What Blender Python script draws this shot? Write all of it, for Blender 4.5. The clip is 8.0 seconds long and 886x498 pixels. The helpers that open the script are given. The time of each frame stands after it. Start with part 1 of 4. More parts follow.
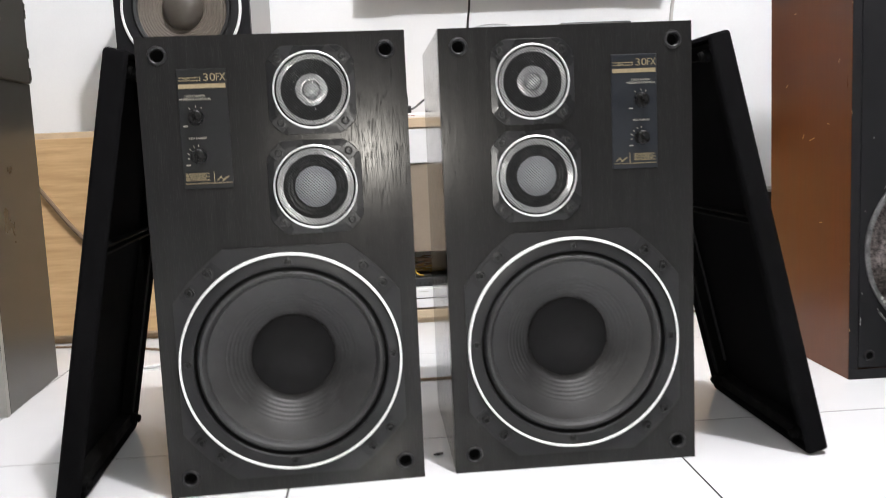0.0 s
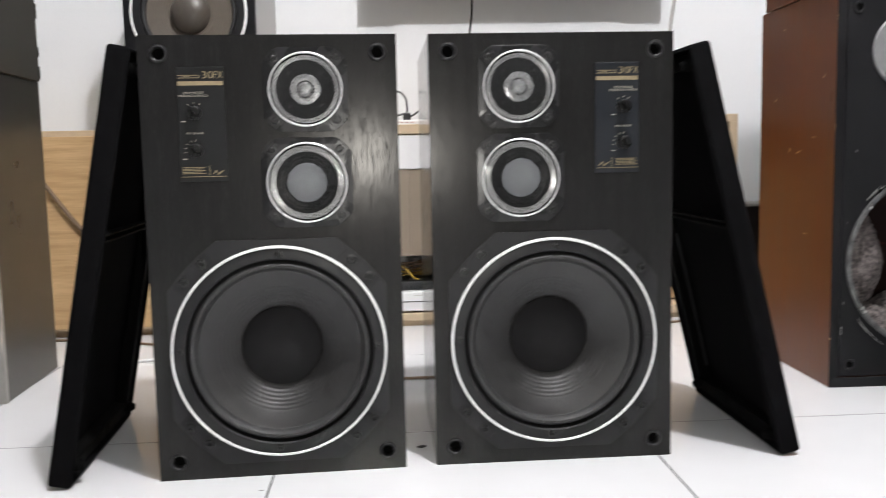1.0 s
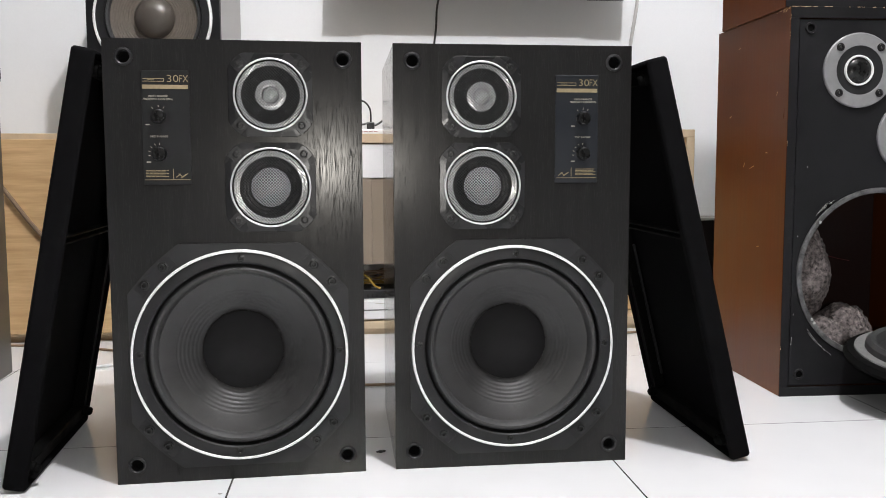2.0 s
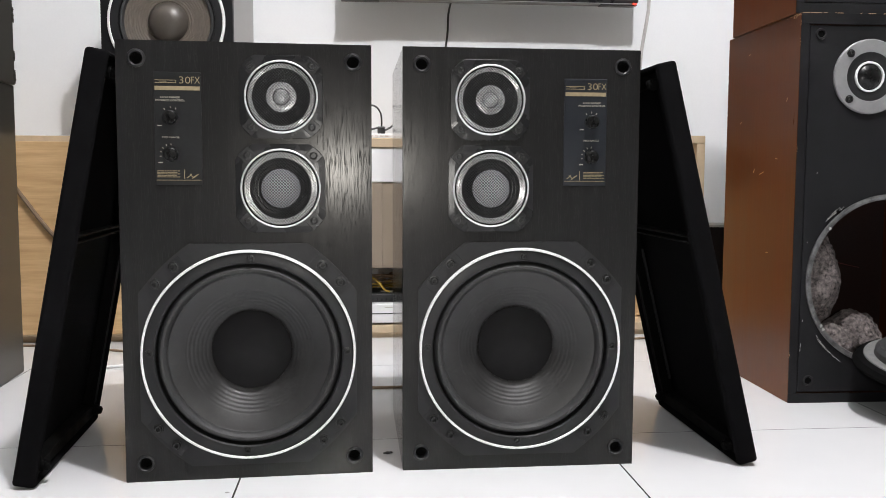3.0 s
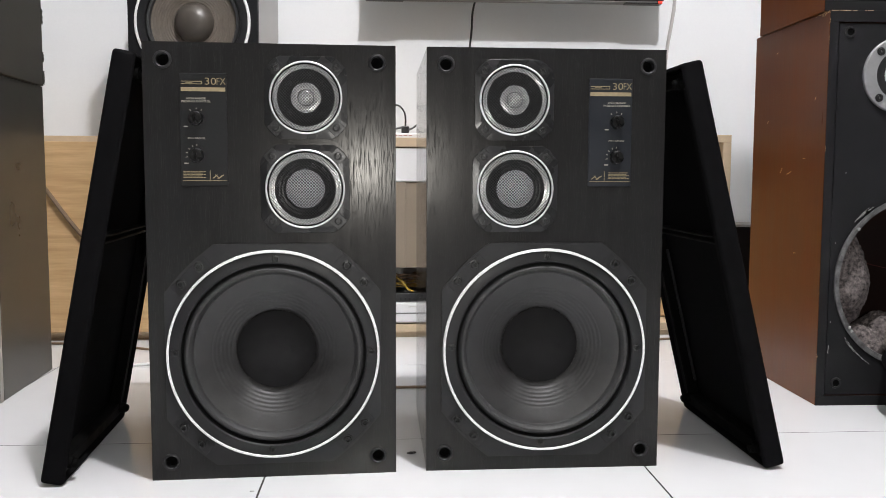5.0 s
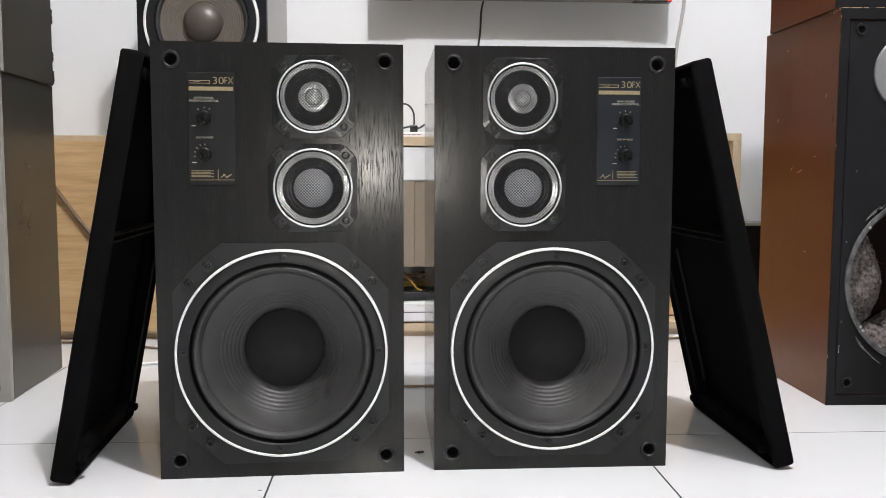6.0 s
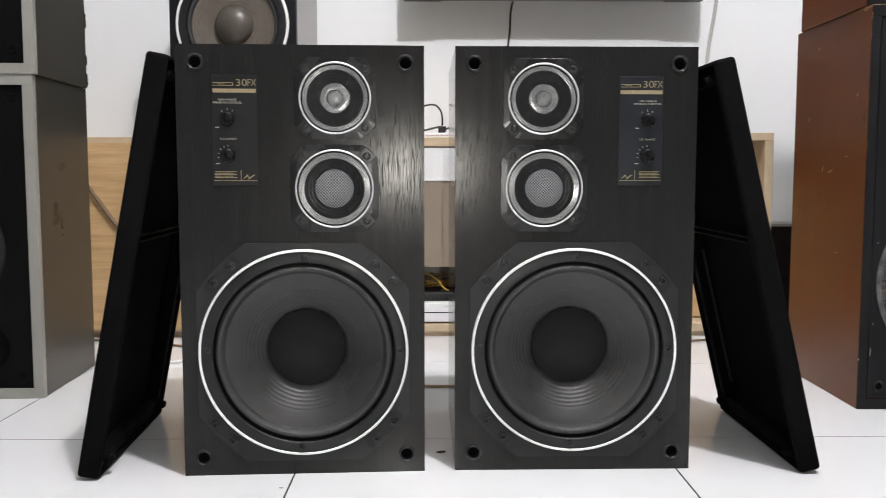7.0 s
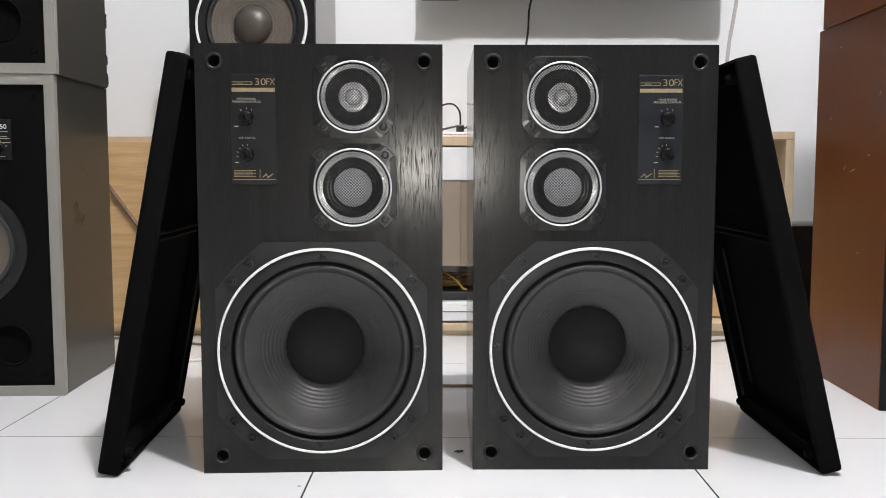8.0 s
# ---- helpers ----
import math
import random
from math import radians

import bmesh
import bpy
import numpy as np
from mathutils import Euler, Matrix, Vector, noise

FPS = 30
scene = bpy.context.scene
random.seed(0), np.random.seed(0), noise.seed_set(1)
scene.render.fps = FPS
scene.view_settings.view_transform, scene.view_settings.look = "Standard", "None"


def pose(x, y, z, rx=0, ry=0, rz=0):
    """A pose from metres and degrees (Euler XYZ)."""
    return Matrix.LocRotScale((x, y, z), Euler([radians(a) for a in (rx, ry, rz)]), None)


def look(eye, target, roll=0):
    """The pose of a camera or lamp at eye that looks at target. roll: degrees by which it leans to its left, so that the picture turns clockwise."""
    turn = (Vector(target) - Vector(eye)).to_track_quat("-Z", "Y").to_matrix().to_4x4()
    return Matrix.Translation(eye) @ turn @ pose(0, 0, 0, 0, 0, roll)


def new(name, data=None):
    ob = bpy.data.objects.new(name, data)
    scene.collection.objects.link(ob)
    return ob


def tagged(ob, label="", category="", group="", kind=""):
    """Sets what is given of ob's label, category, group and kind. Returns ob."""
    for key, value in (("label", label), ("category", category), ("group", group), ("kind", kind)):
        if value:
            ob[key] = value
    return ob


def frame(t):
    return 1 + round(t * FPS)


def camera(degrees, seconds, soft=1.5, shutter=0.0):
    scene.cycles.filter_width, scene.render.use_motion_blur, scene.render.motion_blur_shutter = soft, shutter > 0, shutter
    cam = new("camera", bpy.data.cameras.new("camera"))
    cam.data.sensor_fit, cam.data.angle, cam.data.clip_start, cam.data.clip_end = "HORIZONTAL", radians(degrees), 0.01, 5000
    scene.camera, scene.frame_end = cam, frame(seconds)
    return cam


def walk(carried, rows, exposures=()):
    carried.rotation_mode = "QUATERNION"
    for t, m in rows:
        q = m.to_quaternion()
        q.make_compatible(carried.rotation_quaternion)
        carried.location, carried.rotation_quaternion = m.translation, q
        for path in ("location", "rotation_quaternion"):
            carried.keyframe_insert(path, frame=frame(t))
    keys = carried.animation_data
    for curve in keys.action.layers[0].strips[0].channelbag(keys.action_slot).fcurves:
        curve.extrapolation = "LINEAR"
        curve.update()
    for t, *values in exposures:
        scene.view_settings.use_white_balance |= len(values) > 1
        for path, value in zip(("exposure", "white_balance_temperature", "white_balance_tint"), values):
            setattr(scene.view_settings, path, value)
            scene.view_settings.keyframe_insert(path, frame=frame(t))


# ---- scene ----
cam = camera(53.7, 8.0, soft=0.6, shutter=1.0)

PATH = [
    (0, (0.158, -1.435, 0.497), (0.293, 0.546, 0.255), -2.5),
    (0.2, (0.1666, -1.448, 0.4852), (0.2982, 0.5346, 0.2448), -2.2),
    (0.4, (0.1762, -1.453, 0.4754), (0.3004, 0.5312, 0.2506), -2.1),
    (0.5, (0.182, -1.46, 0.472), (0.296, 0.526, 0.257), -2.2),
    (0.6, (0.173, -1.471, 0.474), (0.2808, 0.516, 0.2574), -1.8),
    (0.8, (0.172, -1.475, 0.475), (0.2824, 0.511, 0.2602), -1.4),
    (0.9, (0.176, -1.478, 0.477), (0.2912, 0.506, 0.2626), -1.3),
    (1, (0.186, -1.484, 0.477), (0.306, 0.501, 0.266), -1.2),
    (1.1, (0.1899, -1.488, 0.4755), (0.3345, 0.4961, 0.2691), -0.99),
    (1.2, (0.1939, -1.491, 0.4751), (0.3759, 0.4901, 0.2713), -0.99),
    (2.3, (0.1821, -1.511, 0.4669), (0.3881, 0.4709, 0.2907), -0.11),
    (2.5, (0.185, -1.516, 0.465), (0.377, 0.468, 0.294), 0.1),
    (3, (0.188, -1.511, 0.463), (0.371, 0.474, 0.295), 0.2),
    (3.5, (0.187, -1.51, 0.463), (0.36, 0.475, 0.296), 0.2),
    (4, (0.187, -1.51, 0.464), (0.346, 0.476, 0.295), 0.2),
    (4.5, (0.188, -1.51, 0.466), (0.33, 0.478, 0.294), 0.2),
    (4.7, (0.187, -1.51, 0.4659), (0.324, 0.4781, 0.2949), 0.2),
    (5.8, (0.189, -1.507, 0.4661), (0.3016, 0.4819, 0.2921), 0.1),
    (6, (0.19, -1.507, 0.466), (0.298, 0.482, 0.292), 0.1),
    (6.5, (0.203, -1.509, 0.465), (0.275, 0.482, 0.294), 0.1),
    (7, (0.214, -1.511, 0.466), (0.239, 0.482, 0.293), 0),
    (7.5, (0.214, -1.51, 0.465), (0.213, 0.483, 0.292), 0),
    (8, (0.213, -1.509, 0.465), (0.198, 0.484, 0.291), 0),
]
walk(cam, [(t, look(eye, target, roll)) for t, eye, target, roll in PATH],
     [(0, 0.64), (0.5, 0.53), (1.2, 0.41), (2.5, 0.38), (6, 0.36), (8, 0.35)])

# ---- light ----
world = bpy.data.worlds.new("room_world")
scene.world = world
world.use_nodes = True
world.node_tree.nodes["Background"].inputs[0].default_value = (0.9, 0.95, 1.0, 1)
world.node_tree.nodes["Background"].inputs[1].default_value = 0.05


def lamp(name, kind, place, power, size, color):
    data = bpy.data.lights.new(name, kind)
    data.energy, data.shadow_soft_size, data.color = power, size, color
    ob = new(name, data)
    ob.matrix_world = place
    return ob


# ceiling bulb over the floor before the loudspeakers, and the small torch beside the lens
lamp("ceiling_bulb", "POINT", pose(0.68, -0.92, 3.20), 220, 0.06, (1.0, 0.985, 1.0))
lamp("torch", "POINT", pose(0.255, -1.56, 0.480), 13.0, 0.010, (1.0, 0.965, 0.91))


# ---- materials ----
def mat(name, color, rough=0.5, metal=0.0, vary=0.15, scale=6.0, bump=0.0, bump_scale=200.0, stretch=(1, 1, 1),
        rough_vary=0.08, dark=None, spec=0.5, island=0.0):
    """A surface with colour variation at two scales, roughness variation and fine relief."""
    m = bpy.data.materials.new(name)
    m.use_nodes = True
    nt = m.node_tree
    n, l = nt.nodes, nt.links
    p = n["Principled BSDF"]
    tc, mp = n.new("ShaderNodeTexCoord"), n.new("ShaderNodeMapping")
    mp.inputs["Scale"].default_value = stretch
    l.new(tc.outputs["Object"], mp.inputs["Vector"])
    a, b = n.new("ShaderNodeTexNoise"), n.new("ShaderNodeTexNoise")
    a.inputs["Scale"].default_value, b.inputs["Scale"].default_value = scale, bump_scale
    a.inputs["Detail"].default_value = b.inputs["Detail"].default_value = 5
    for t in (a, b):
        l.new(mp.outputs["Vector"], t.inputs["Vector"])
    mix = n.new("ShaderNodeMath")
    mix.operation = "MULTIPLY_ADD"
    l.new(b.outputs["Fac"], mix.inputs[0])
    mix.inputs[1].default_value = 0.4
    l.new(a.outputs["Fac"], mix.inputs[2])
    ramp = n.new("ShaderNodeValToRGB")
    ramp.color_ramp.elements[0].position, ramp.color_ramp.elements[1].position = 0.45, 0.95
    lo = dark or [c * (1 - vary) for c in color]
    hi = [min(1, c * (1 + vary)) for c in color] if not dark else color
    ramp.color_ramp.elements[0].color, ramp.color_ramp.elements[1].color = (*lo, 1), (*hi, 1)
    l.new(mix.outputs[0], ramp.inputs["Fac"])
    l.new(ramp.outputs["Color"], p.inputs["Base Color"])
    p.inputs["Metallic"].default_value = metal
    p.inputs["Specular IOR Level"].default_value = spec
    rr = n.new("ShaderNodeMapRange")
    rr.inputs["To Min"].default_value, rr.inputs["To Max"].default_value = max(0.02, rough - rough_vary), min(1, rough + rough_vary)
    rr.inputs["From Min"].default_value, rr.inputs["From Max"].default_value = 0.3, 0.7
    l.new(a.outputs["Fac"], rr.inputs["Value"])
    l.new(rr.outputs["Result"], p.inputs["Roughness"])
    if bump:
        bp = n.new("ShaderNodeBump")
        bp.inputs["Strength"].default_value, bp.inputs["Distance"].default_value = bump, 0.001
        l.new(b.outputs["Fac"], bp.inputs["Height"])
        l.new(bp.outputs["Normal"], p.inputs["Normal"])
    return m


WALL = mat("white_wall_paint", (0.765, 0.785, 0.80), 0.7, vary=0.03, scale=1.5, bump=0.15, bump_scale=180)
# grey added to the unseen walls so that black fronts reflect less
DIM = mat("unseen_wall_grey", (0.235, 0.228, 0.22), 0.8, vary=0.08, scale=1.5, bump=0.15, bump_scale=180)
CEIL = mat("ceiling_paint", (0.78, 0.78, 0.77), 0.8, vary=0.03, scale=2)
TILE = mat("white_polished_tile", (0.73, 0.74, 0.755), 0.09, vary=0.03, scale=1.2, rough_vary=0.03, bump=0.02, bump_scale=15)
GROUT = mat("grey_grout", (0.045, 0.043, 0.042), 0.95, spec=0.1, vary=0.3, scale=12)
def ash(name, color, rough, spec):
    """Black-stained ash: amber lacquer over wavy open pores, long ones and fine ones along the grain."""
    m = mat(name, color, rough, vary=0.12, scale=2.5, stretch=(30, 30, 1.2), rough_vary=0.02, spec=spec)
    nt = m.node_tree
    n, l, p = nt.nodes, nt.links, nt.nodes["Principled BSDF"]
    tc = n.new("ShaderNodeTexCoord")
    bend = n.new("ShaderNodeTexNoise")
    bend.inputs["Scale"].default_value, bend.inputs["Detail"].default_value = 9, 2
    l.new(tc.outputs["Object"], bend.inputs["Vector"])
    layers = []
    for size, lo, hi, bow in (((880, 880, 26), 0.57, 0.67, 9.0), ((1500, 1500, 36), 0.56, 0.68, 8.0)):
        mp = n.new("ShaderNodeMapping")
        mp.inputs["Scale"].default_value = size
        l.new(tc.outputs["Object"], mp.inputs["Vector"])
        add = n.new("ShaderNodeVectorMath")
        add.operation = "MULTIPLY_ADD"
        l.new(bend.outputs["Color"], add.inputs[0])
        add.inputs[1].default_value = (bow, bow, 0)
        l.new(mp.outputs["Vector"], add.inputs[2])
        pore = n.new("ShaderNodeTexNoise")
        pore.inputs["Scale"].default_value, pore.inputs["Detail"].default_value = 1.0, 2.0
        l.new(add.outputs[0], pore.inputs["Vector"])
        cut = n.new("ShaderNodeMapRange")
        cut.inputs["From Min"].default_value, cut.inputs["From Max"].default_value = lo, hi
        l.new(pore.outputs["Fac"], cut.inputs["Value"])
        layers.append(cut)
    fine = n.new("ShaderNodeMath")
    fine.operation = "MULTIPLY"
    fine.inputs[1].default_value = 0.55
    l.new(layers[1].outputs["Result"], fine.inputs[0])
    both = n.new("ShaderNodeMath")
    both.operation = "MAXIMUM"
    l.new(layers[0].outputs["Result"], both.inputs[0])
    l.new(fine.outputs[0], both.inputs[1])
    bp = n.new("ShaderNodeBump")
    bp.invert = True
    bp.inputs["Strength"].default_value, bp.inputs["Distance"].default_value = 0.22, 0.00010
    l.new(both.outputs[0], bp.inputs["Height"])
    l.new(bp.outputs["Normal"], p.inputs["Normal"])
    rough_in = p.inputs["Roughness"].links[0].from_socket
    more = n.new("ShaderNodeMath")
    more.operation = "MULTIPLY_ADD"
    l.new(both.outputs[0], more.inputs[0])
    more.inputs[1].default_value = 0.16
    l.new(rough_in, more.inputs[2])
    l.new(more.outputs[0], p.inputs["Roughness"])
    dull = n.new("ShaderNodeMapRange")
    dull.inputs["To Min"].default_value, dull.inputs["To Max"].default_value = spec, spec * 0.15
    l.new(both.outputs[0], dull.inputs["Value"])
    l.new(dull.outputs["Result"], p.inputs["Specular IOR Level"])
    # stain sits darker in the pores
    tone = n.new("ShaderNodeMix")
    tone.data_type = "RGBA"
    l.new(both.outputs[0], tone.inputs["Factor"])
    l.new(p.inputs["Base Color"].links[0].from_socket, tone.inputs["A"])
    tone.inputs["B"].default_value = (color[0] * 0.86, color[1] * 0.85, color[2] * 0.84, 1)
    l.new(tone.outputs["Result"], p.inputs["Base Color"])
    p.inputs["Specular Tint"].default_value = (1.0, 0.98, 0.94, 1)
    return m


ASH = ash("black_ash_veneer", (0.0150, 0.0147, 0.0148), 0.205, 0.27)
SIDE = ash("black_ash_side", (0.016, 0.0150, 0.0143), 0.095, 0.6)
PLATE = mat("matt_black_plastic", (0.0172, 0.0172, 0.0180), 0.40, vary=0.2, scale=25, bump=0.05, bump_scale=900, spec=0.24)
PANEL = mat("control_panel_black", (0.0128, 0.0130, 0.0138), 0.38, vary=0.15, scale=20, spec=0.2)
WELL = mat("black_driver_well", (0.0075, 0.0075, 0.0078), 0.6, vary=0.25, scale=90, spec=0.2)
DPLATE = mat("black_driver_plate", (0.0155, 0.0155, 0.0162), 0.27, vary=0.2, scale=25, bump=0.05, bump_scale=900, spec=0.30)
# the same black panel with a bluish reflection put into its colour
PANEL_SHEEN = mat("panel_painted_sheen", (0.0135, 0.0155, 0.0195), 0.34, vary=0.12, scale=20, spec=0.3)
RUBBER = mat("rubber_surround", (0.028, 0.028, 0.0285), 0.62, spec=0.42, vary=0.2, scale=30, bump=0.1, bump_scale=700)
CONE = mat("black_paper_cone", (0.0155, 0.0150, 0.0151), 0.47, vary=0.3, scale=40, bump=0.12, bump_scale=700, spec=0.6)
GLUE = mat("dark_glue", (0.035, 0.032, 0.03), 0.3, vary=0.3, scale=80)
CAP = mat("felt_dust_cap", (0.0092, 0.0088, 0.0092), 0.8, spec=0.25, vary=0.2, scale=60, bump=0.2, bump_scale=1500)
WHITE = mat("white_ring_paint", (0.85, 0.85, 0.84), 0.35, vary=0.04, scale=30)
CHROME = mat("bright_chrome", (0.80, 0.80, 0.80), 0.3, metal=0.35, vary=0.04, scale=30, rough_vary=0.04)
SATIN = mat("satin_aluminium", (0.90, 0.90, 0.90), 0.15, metal=0.34, vary=0.06, scale=60, rough_vary=0.02)
for shiny, amount in ((SATIN, 0.4), (CHROME, 0.35)):
    # lacquered, spun metal
    shiny.node_tree.nodes["Principled BSDF"].inputs["Coat Weight"].default_value = amount
    shiny.node_tree.nodes["Principled BSDF"].inputs["Coat Roughness"].default_value = 0.09
DOME = mat("silver_dome", (0.80, 0.81, 0.82), 0.25, metal=0.35, vary=0.06, scale=60)
DOME.node_tree.nodes["Principled BSDF"].inputs["Coat Weight"].default_value = 0.8
CENTRE = mat("pale_fabric_dome", (0.60, 0.62, 0.65), 0.7, vary=0.08, scale=80, spec=0.3)
MIDDOME = mat("grey_fabric_dome", (0.50, 0.52, 0.55), 0.8, vary=0.08, scale=80, spec=0.2)
WIRE = mat("dark_mesh_wire", (0.016, 0.016, 0.0165), 0.45, metal=0.0, vary=0.2, scale=200, spec=0.3)
SCREW = mat("black_screw", (0.0075, 0.0075, 0.0078), 0.33, vary=0.2, scale=60, spec=0.45)
# near-black colour stands in for the shade inside holes and grooves
HOLE = mat("hole_shade_black", (0.003, 0.003, 0.003), 0.9, spec=0.05)
GOLD = mat("gold_print", (0.32, 0.255, 0.15), 0.45, metal=0.3, vary=0.15, scale=200)
GREYP = mat("pale_print", (0.44, 0.41, 0.34), 0.5, vary=0.1, scale=200)
KNOB = mat("black_knob", (0.004, 0.004, 0.004), 0.3, vary=0.2, scale=100, spec=0.35)
CLOTH = mat("black_grille_cloth", (0.0044, 0.0043, 0.0047), 0.95, vary=0.3, scale=40, bump=0.4, bump_scale=1400, spec=0.03)
FRAME = mat("black_grille_frame", (0.0022, 0.0022, 0.0022), 0.75, vary=0.3, scale=30, spec=0.05)
BAR = mat("black_plastic_bar", (0.0030, 0.0030, 0.0030), 0.65, vary=0.2, scale=60, spec=0.06)
GREYBOX = mat("taupe_laminate", (0.031, 0.0295, 0.025), 0.29, vary=0.10, scale=4, rough_vary=0.02, bump=0.06, bump_scale=500, spec=0.32)
GREYRIM = mat("grey_front_rim", (0.265, 0.255, 0.232), 0.45, vary=0.06, scale=20)
DEEP = mat("deep_black_paint", (0.0024, 0.0024, 0.0026), 0.6, vary=0.25, scale=12, bump=0.1, bump_scale=600, spec=0.08)
BAFFLE = mat("black_baffle_paint", (0.0088, 0.0087, 0.0098), 0.5, vary=0.25, scale=12, bump=0.1, bump_scale=600, spec=0.22)
BROWN = mat("brown_wood_veneer", (0.118, 0.0282, 0.0028), 0.32, dark=(0.090, 0.0210, 0.0020), scale=1.6, bump=0.12, bump_scale=7.0,
            stretch=(14, 14, 1.6), rough_vary=0.05, spec=0.26)
CHIP = mat("chipped_bare_wood", (0.62, 0.42, 0.24), 0.8, vary=0.25, scale=150, bump=0.4, bump_scale=400)
SCUFF = mat("pale_scuff", (0.32, 0.32, 0.31), 0.85, vary=0.4, scale=150, bump=0.5, bump_scale=600)
ALU = mat("dull_aluminium_ring", (0.17, 0.17, 0.17), 0.5, dark=(0.025, 0.025, 0.025), metal=0.2, scale=45, bump=0.4, bump_scale=300)
FOAM = mat("grey_wadding", (0.23, 0.195, 0.19), 0.95, dark=(0.004, 0.0035, 0.0035), scale=130, bump=1.0, bump_scale=420)
INSIDE = mat("dark_red_inside", (0.022, 0.008, 0.006), 0.85, vary=0.4, scale=10)
OAK = mat("light_oak", (0.66, 0.445, 0.235), 0.5, dark=(0.45, 0.280, 0.125), scale=3.0, bump=0.15, bump_scale=11, stretch=(1.8, 9, 22))
OAKE = mat("pale_oak_edge", (0.55, 0.43, 0.29), 0.5, vary=0.12, scale=12, stretch=(2, 2, 2))
TAUPE = mat("taupe_back_panel", (0.25, 0.20, 0.15), 0.6, vary=0.08, scale=5)
BLACKP = mat("black_device_plastic", (0.02, 0.02, 0.021), 0.35, vary=0.2, scale=40)
WHITEP = mat("white_device_plastic", (0.80, 0.80, 0.80), 0.35, vary=0.03, scale=20)
YELLOW = mat("yellow_cable", (0.36, 0.23, 0.03), 0.45, vary=0.1, scale=60)
CABLE = mat("black_cable", (0.02, 0.02, 0.02), 0.45, vary=0.1, scale=60)
GCABLE = mat("grey_cable", (0.45, 0.44, 0.43), 0.5, vary=0.1, scale=60)
BCABLE = mat("brown_cable", (0.19, 0.125, 0.075), 0.6, vary=0.15, scale=60)
TANCONE = mat("tan_grey_cone", (0.105, 0.086, 0.068), 0.6, vary=0.12, scale=50, bump=0.2, bump_scale=600)
TANCAP = mat("grey_dust_cap", (0.066, 0.056, 0.047), 0.42, vary=0.08, scale=50)
GREYSIDE = mat("pale_grey_side", (0.40, 0.40, 0.40), 0.5, vary=0.05, scale=10)
TVP = mat("tv_plastic", (0.025, 0.025, 0.027), 0.3, vary=0.15, scale=20)
TVS = mat("tv_bottom_grey", (0.22, 0.22, 0.22), 0.4, vary=0.1, scale=20)
DARKW = mat("dark_brown_cabinet", (0.005, 0.003, 0.0025), 0.5, vary=0.4, scale=6, spec=0.08)
RED = mat("red_print", (0.32, 0.09, 0.08), 0.5)
LED = bpy.data.materials.new("red_standby_led")
LED.use_nodes = True
LED.node_tree.nodes["Principled BSDF"].inputs["Base Color"].default_value = (0.8, 0.03, 0.02, 1)
LED.node_tree.nodes["Principled BSDF"].inputs["Emission Color"].default_value = (1, 0.05, 0.03, 1)
LED.node_tree.nodes["Principled BSDF"].inputs["Emission Strength"].default_value = 1.2
FILM = bpy.data.materials.new("clear_wrinkled_film")
FILM.use_nodes = True
fp = FILM.node_tree.nodes["Principled BSDF"]
fp.inputs["Base Color"].default_value = (0.9, 0.92, 0.94, 1)
fp.inputs["Roughness"].default_value, fp.inputs["Transmission Weight"].default_value = 0.12, 0.75


# ---- building helpers ----
def finish(name, bm, material, smooth=False, angle=35):
    bmesh.ops.recalc_face_normals(bm, faces=bm.faces)
    me = bpy.data.meshes.new(name)
    bm.to_mesh(me)
    bm.free()
    me.materials.append(material)
    if smooth:
        me.shade_smooth()
        me.set_sharp_from_angle(angle=radians(angle))
    return me


def part(name, bm, material, parent, label="", smooth=False, at=None):
    ob = new(name, finish(name, bm, material, smooth))
    ob.parent = parent
    if at is not None:
        ob.matrix_local = at
    if label:
        tagged(ob, label)
    return ob


def share(ob, parent, at):
    """One more of a part, on the same mesh."""
    o = new(ob.name.split(".")[0], ob.data)
    o.parent, o.matrix_local = parent, at
    return o


def thing(name, label, category, at, group="", kind=""):
    ob = new(name)
    ob.empty_display_size = 0.05
    ob.matrix_world = at
    return tagged(ob, label, category, group, kind)


def single(name, bm, material, label, category, at=None, smooth=False, kind="", group=""):
    ob = new(name, finish(name, bm, material, smooth))
    if at is not None:
        ob.matrix_world = at
    return tagged(ob, label, category, group, kind)


def box(x0, x1, y0, y1, z0, z1, bevel=0.0, seg=2, bm=None):
    bm = bm or bmesh.new()
    got = bmesh.ops.create_cube(bm, size=1)
    bmesh.ops.transform(bm, verts=got["verts"], matrix=Matrix.Translation(((x0 + x1) / 2, (y0 + y1) / 2, (z0 + z1) / 2))
                        @ Matrix.Diagonal((x1 - x0, y1 - y0, z1 - z0, 1)))
    if bevel:
        es = list({e for v in got["verts"] for e in v.link_edges})
        bmesh.ops.bevel(bm, geom=es, offset=bevel, segments=seg, affect="EDGES", profile=0.5)
    return bm


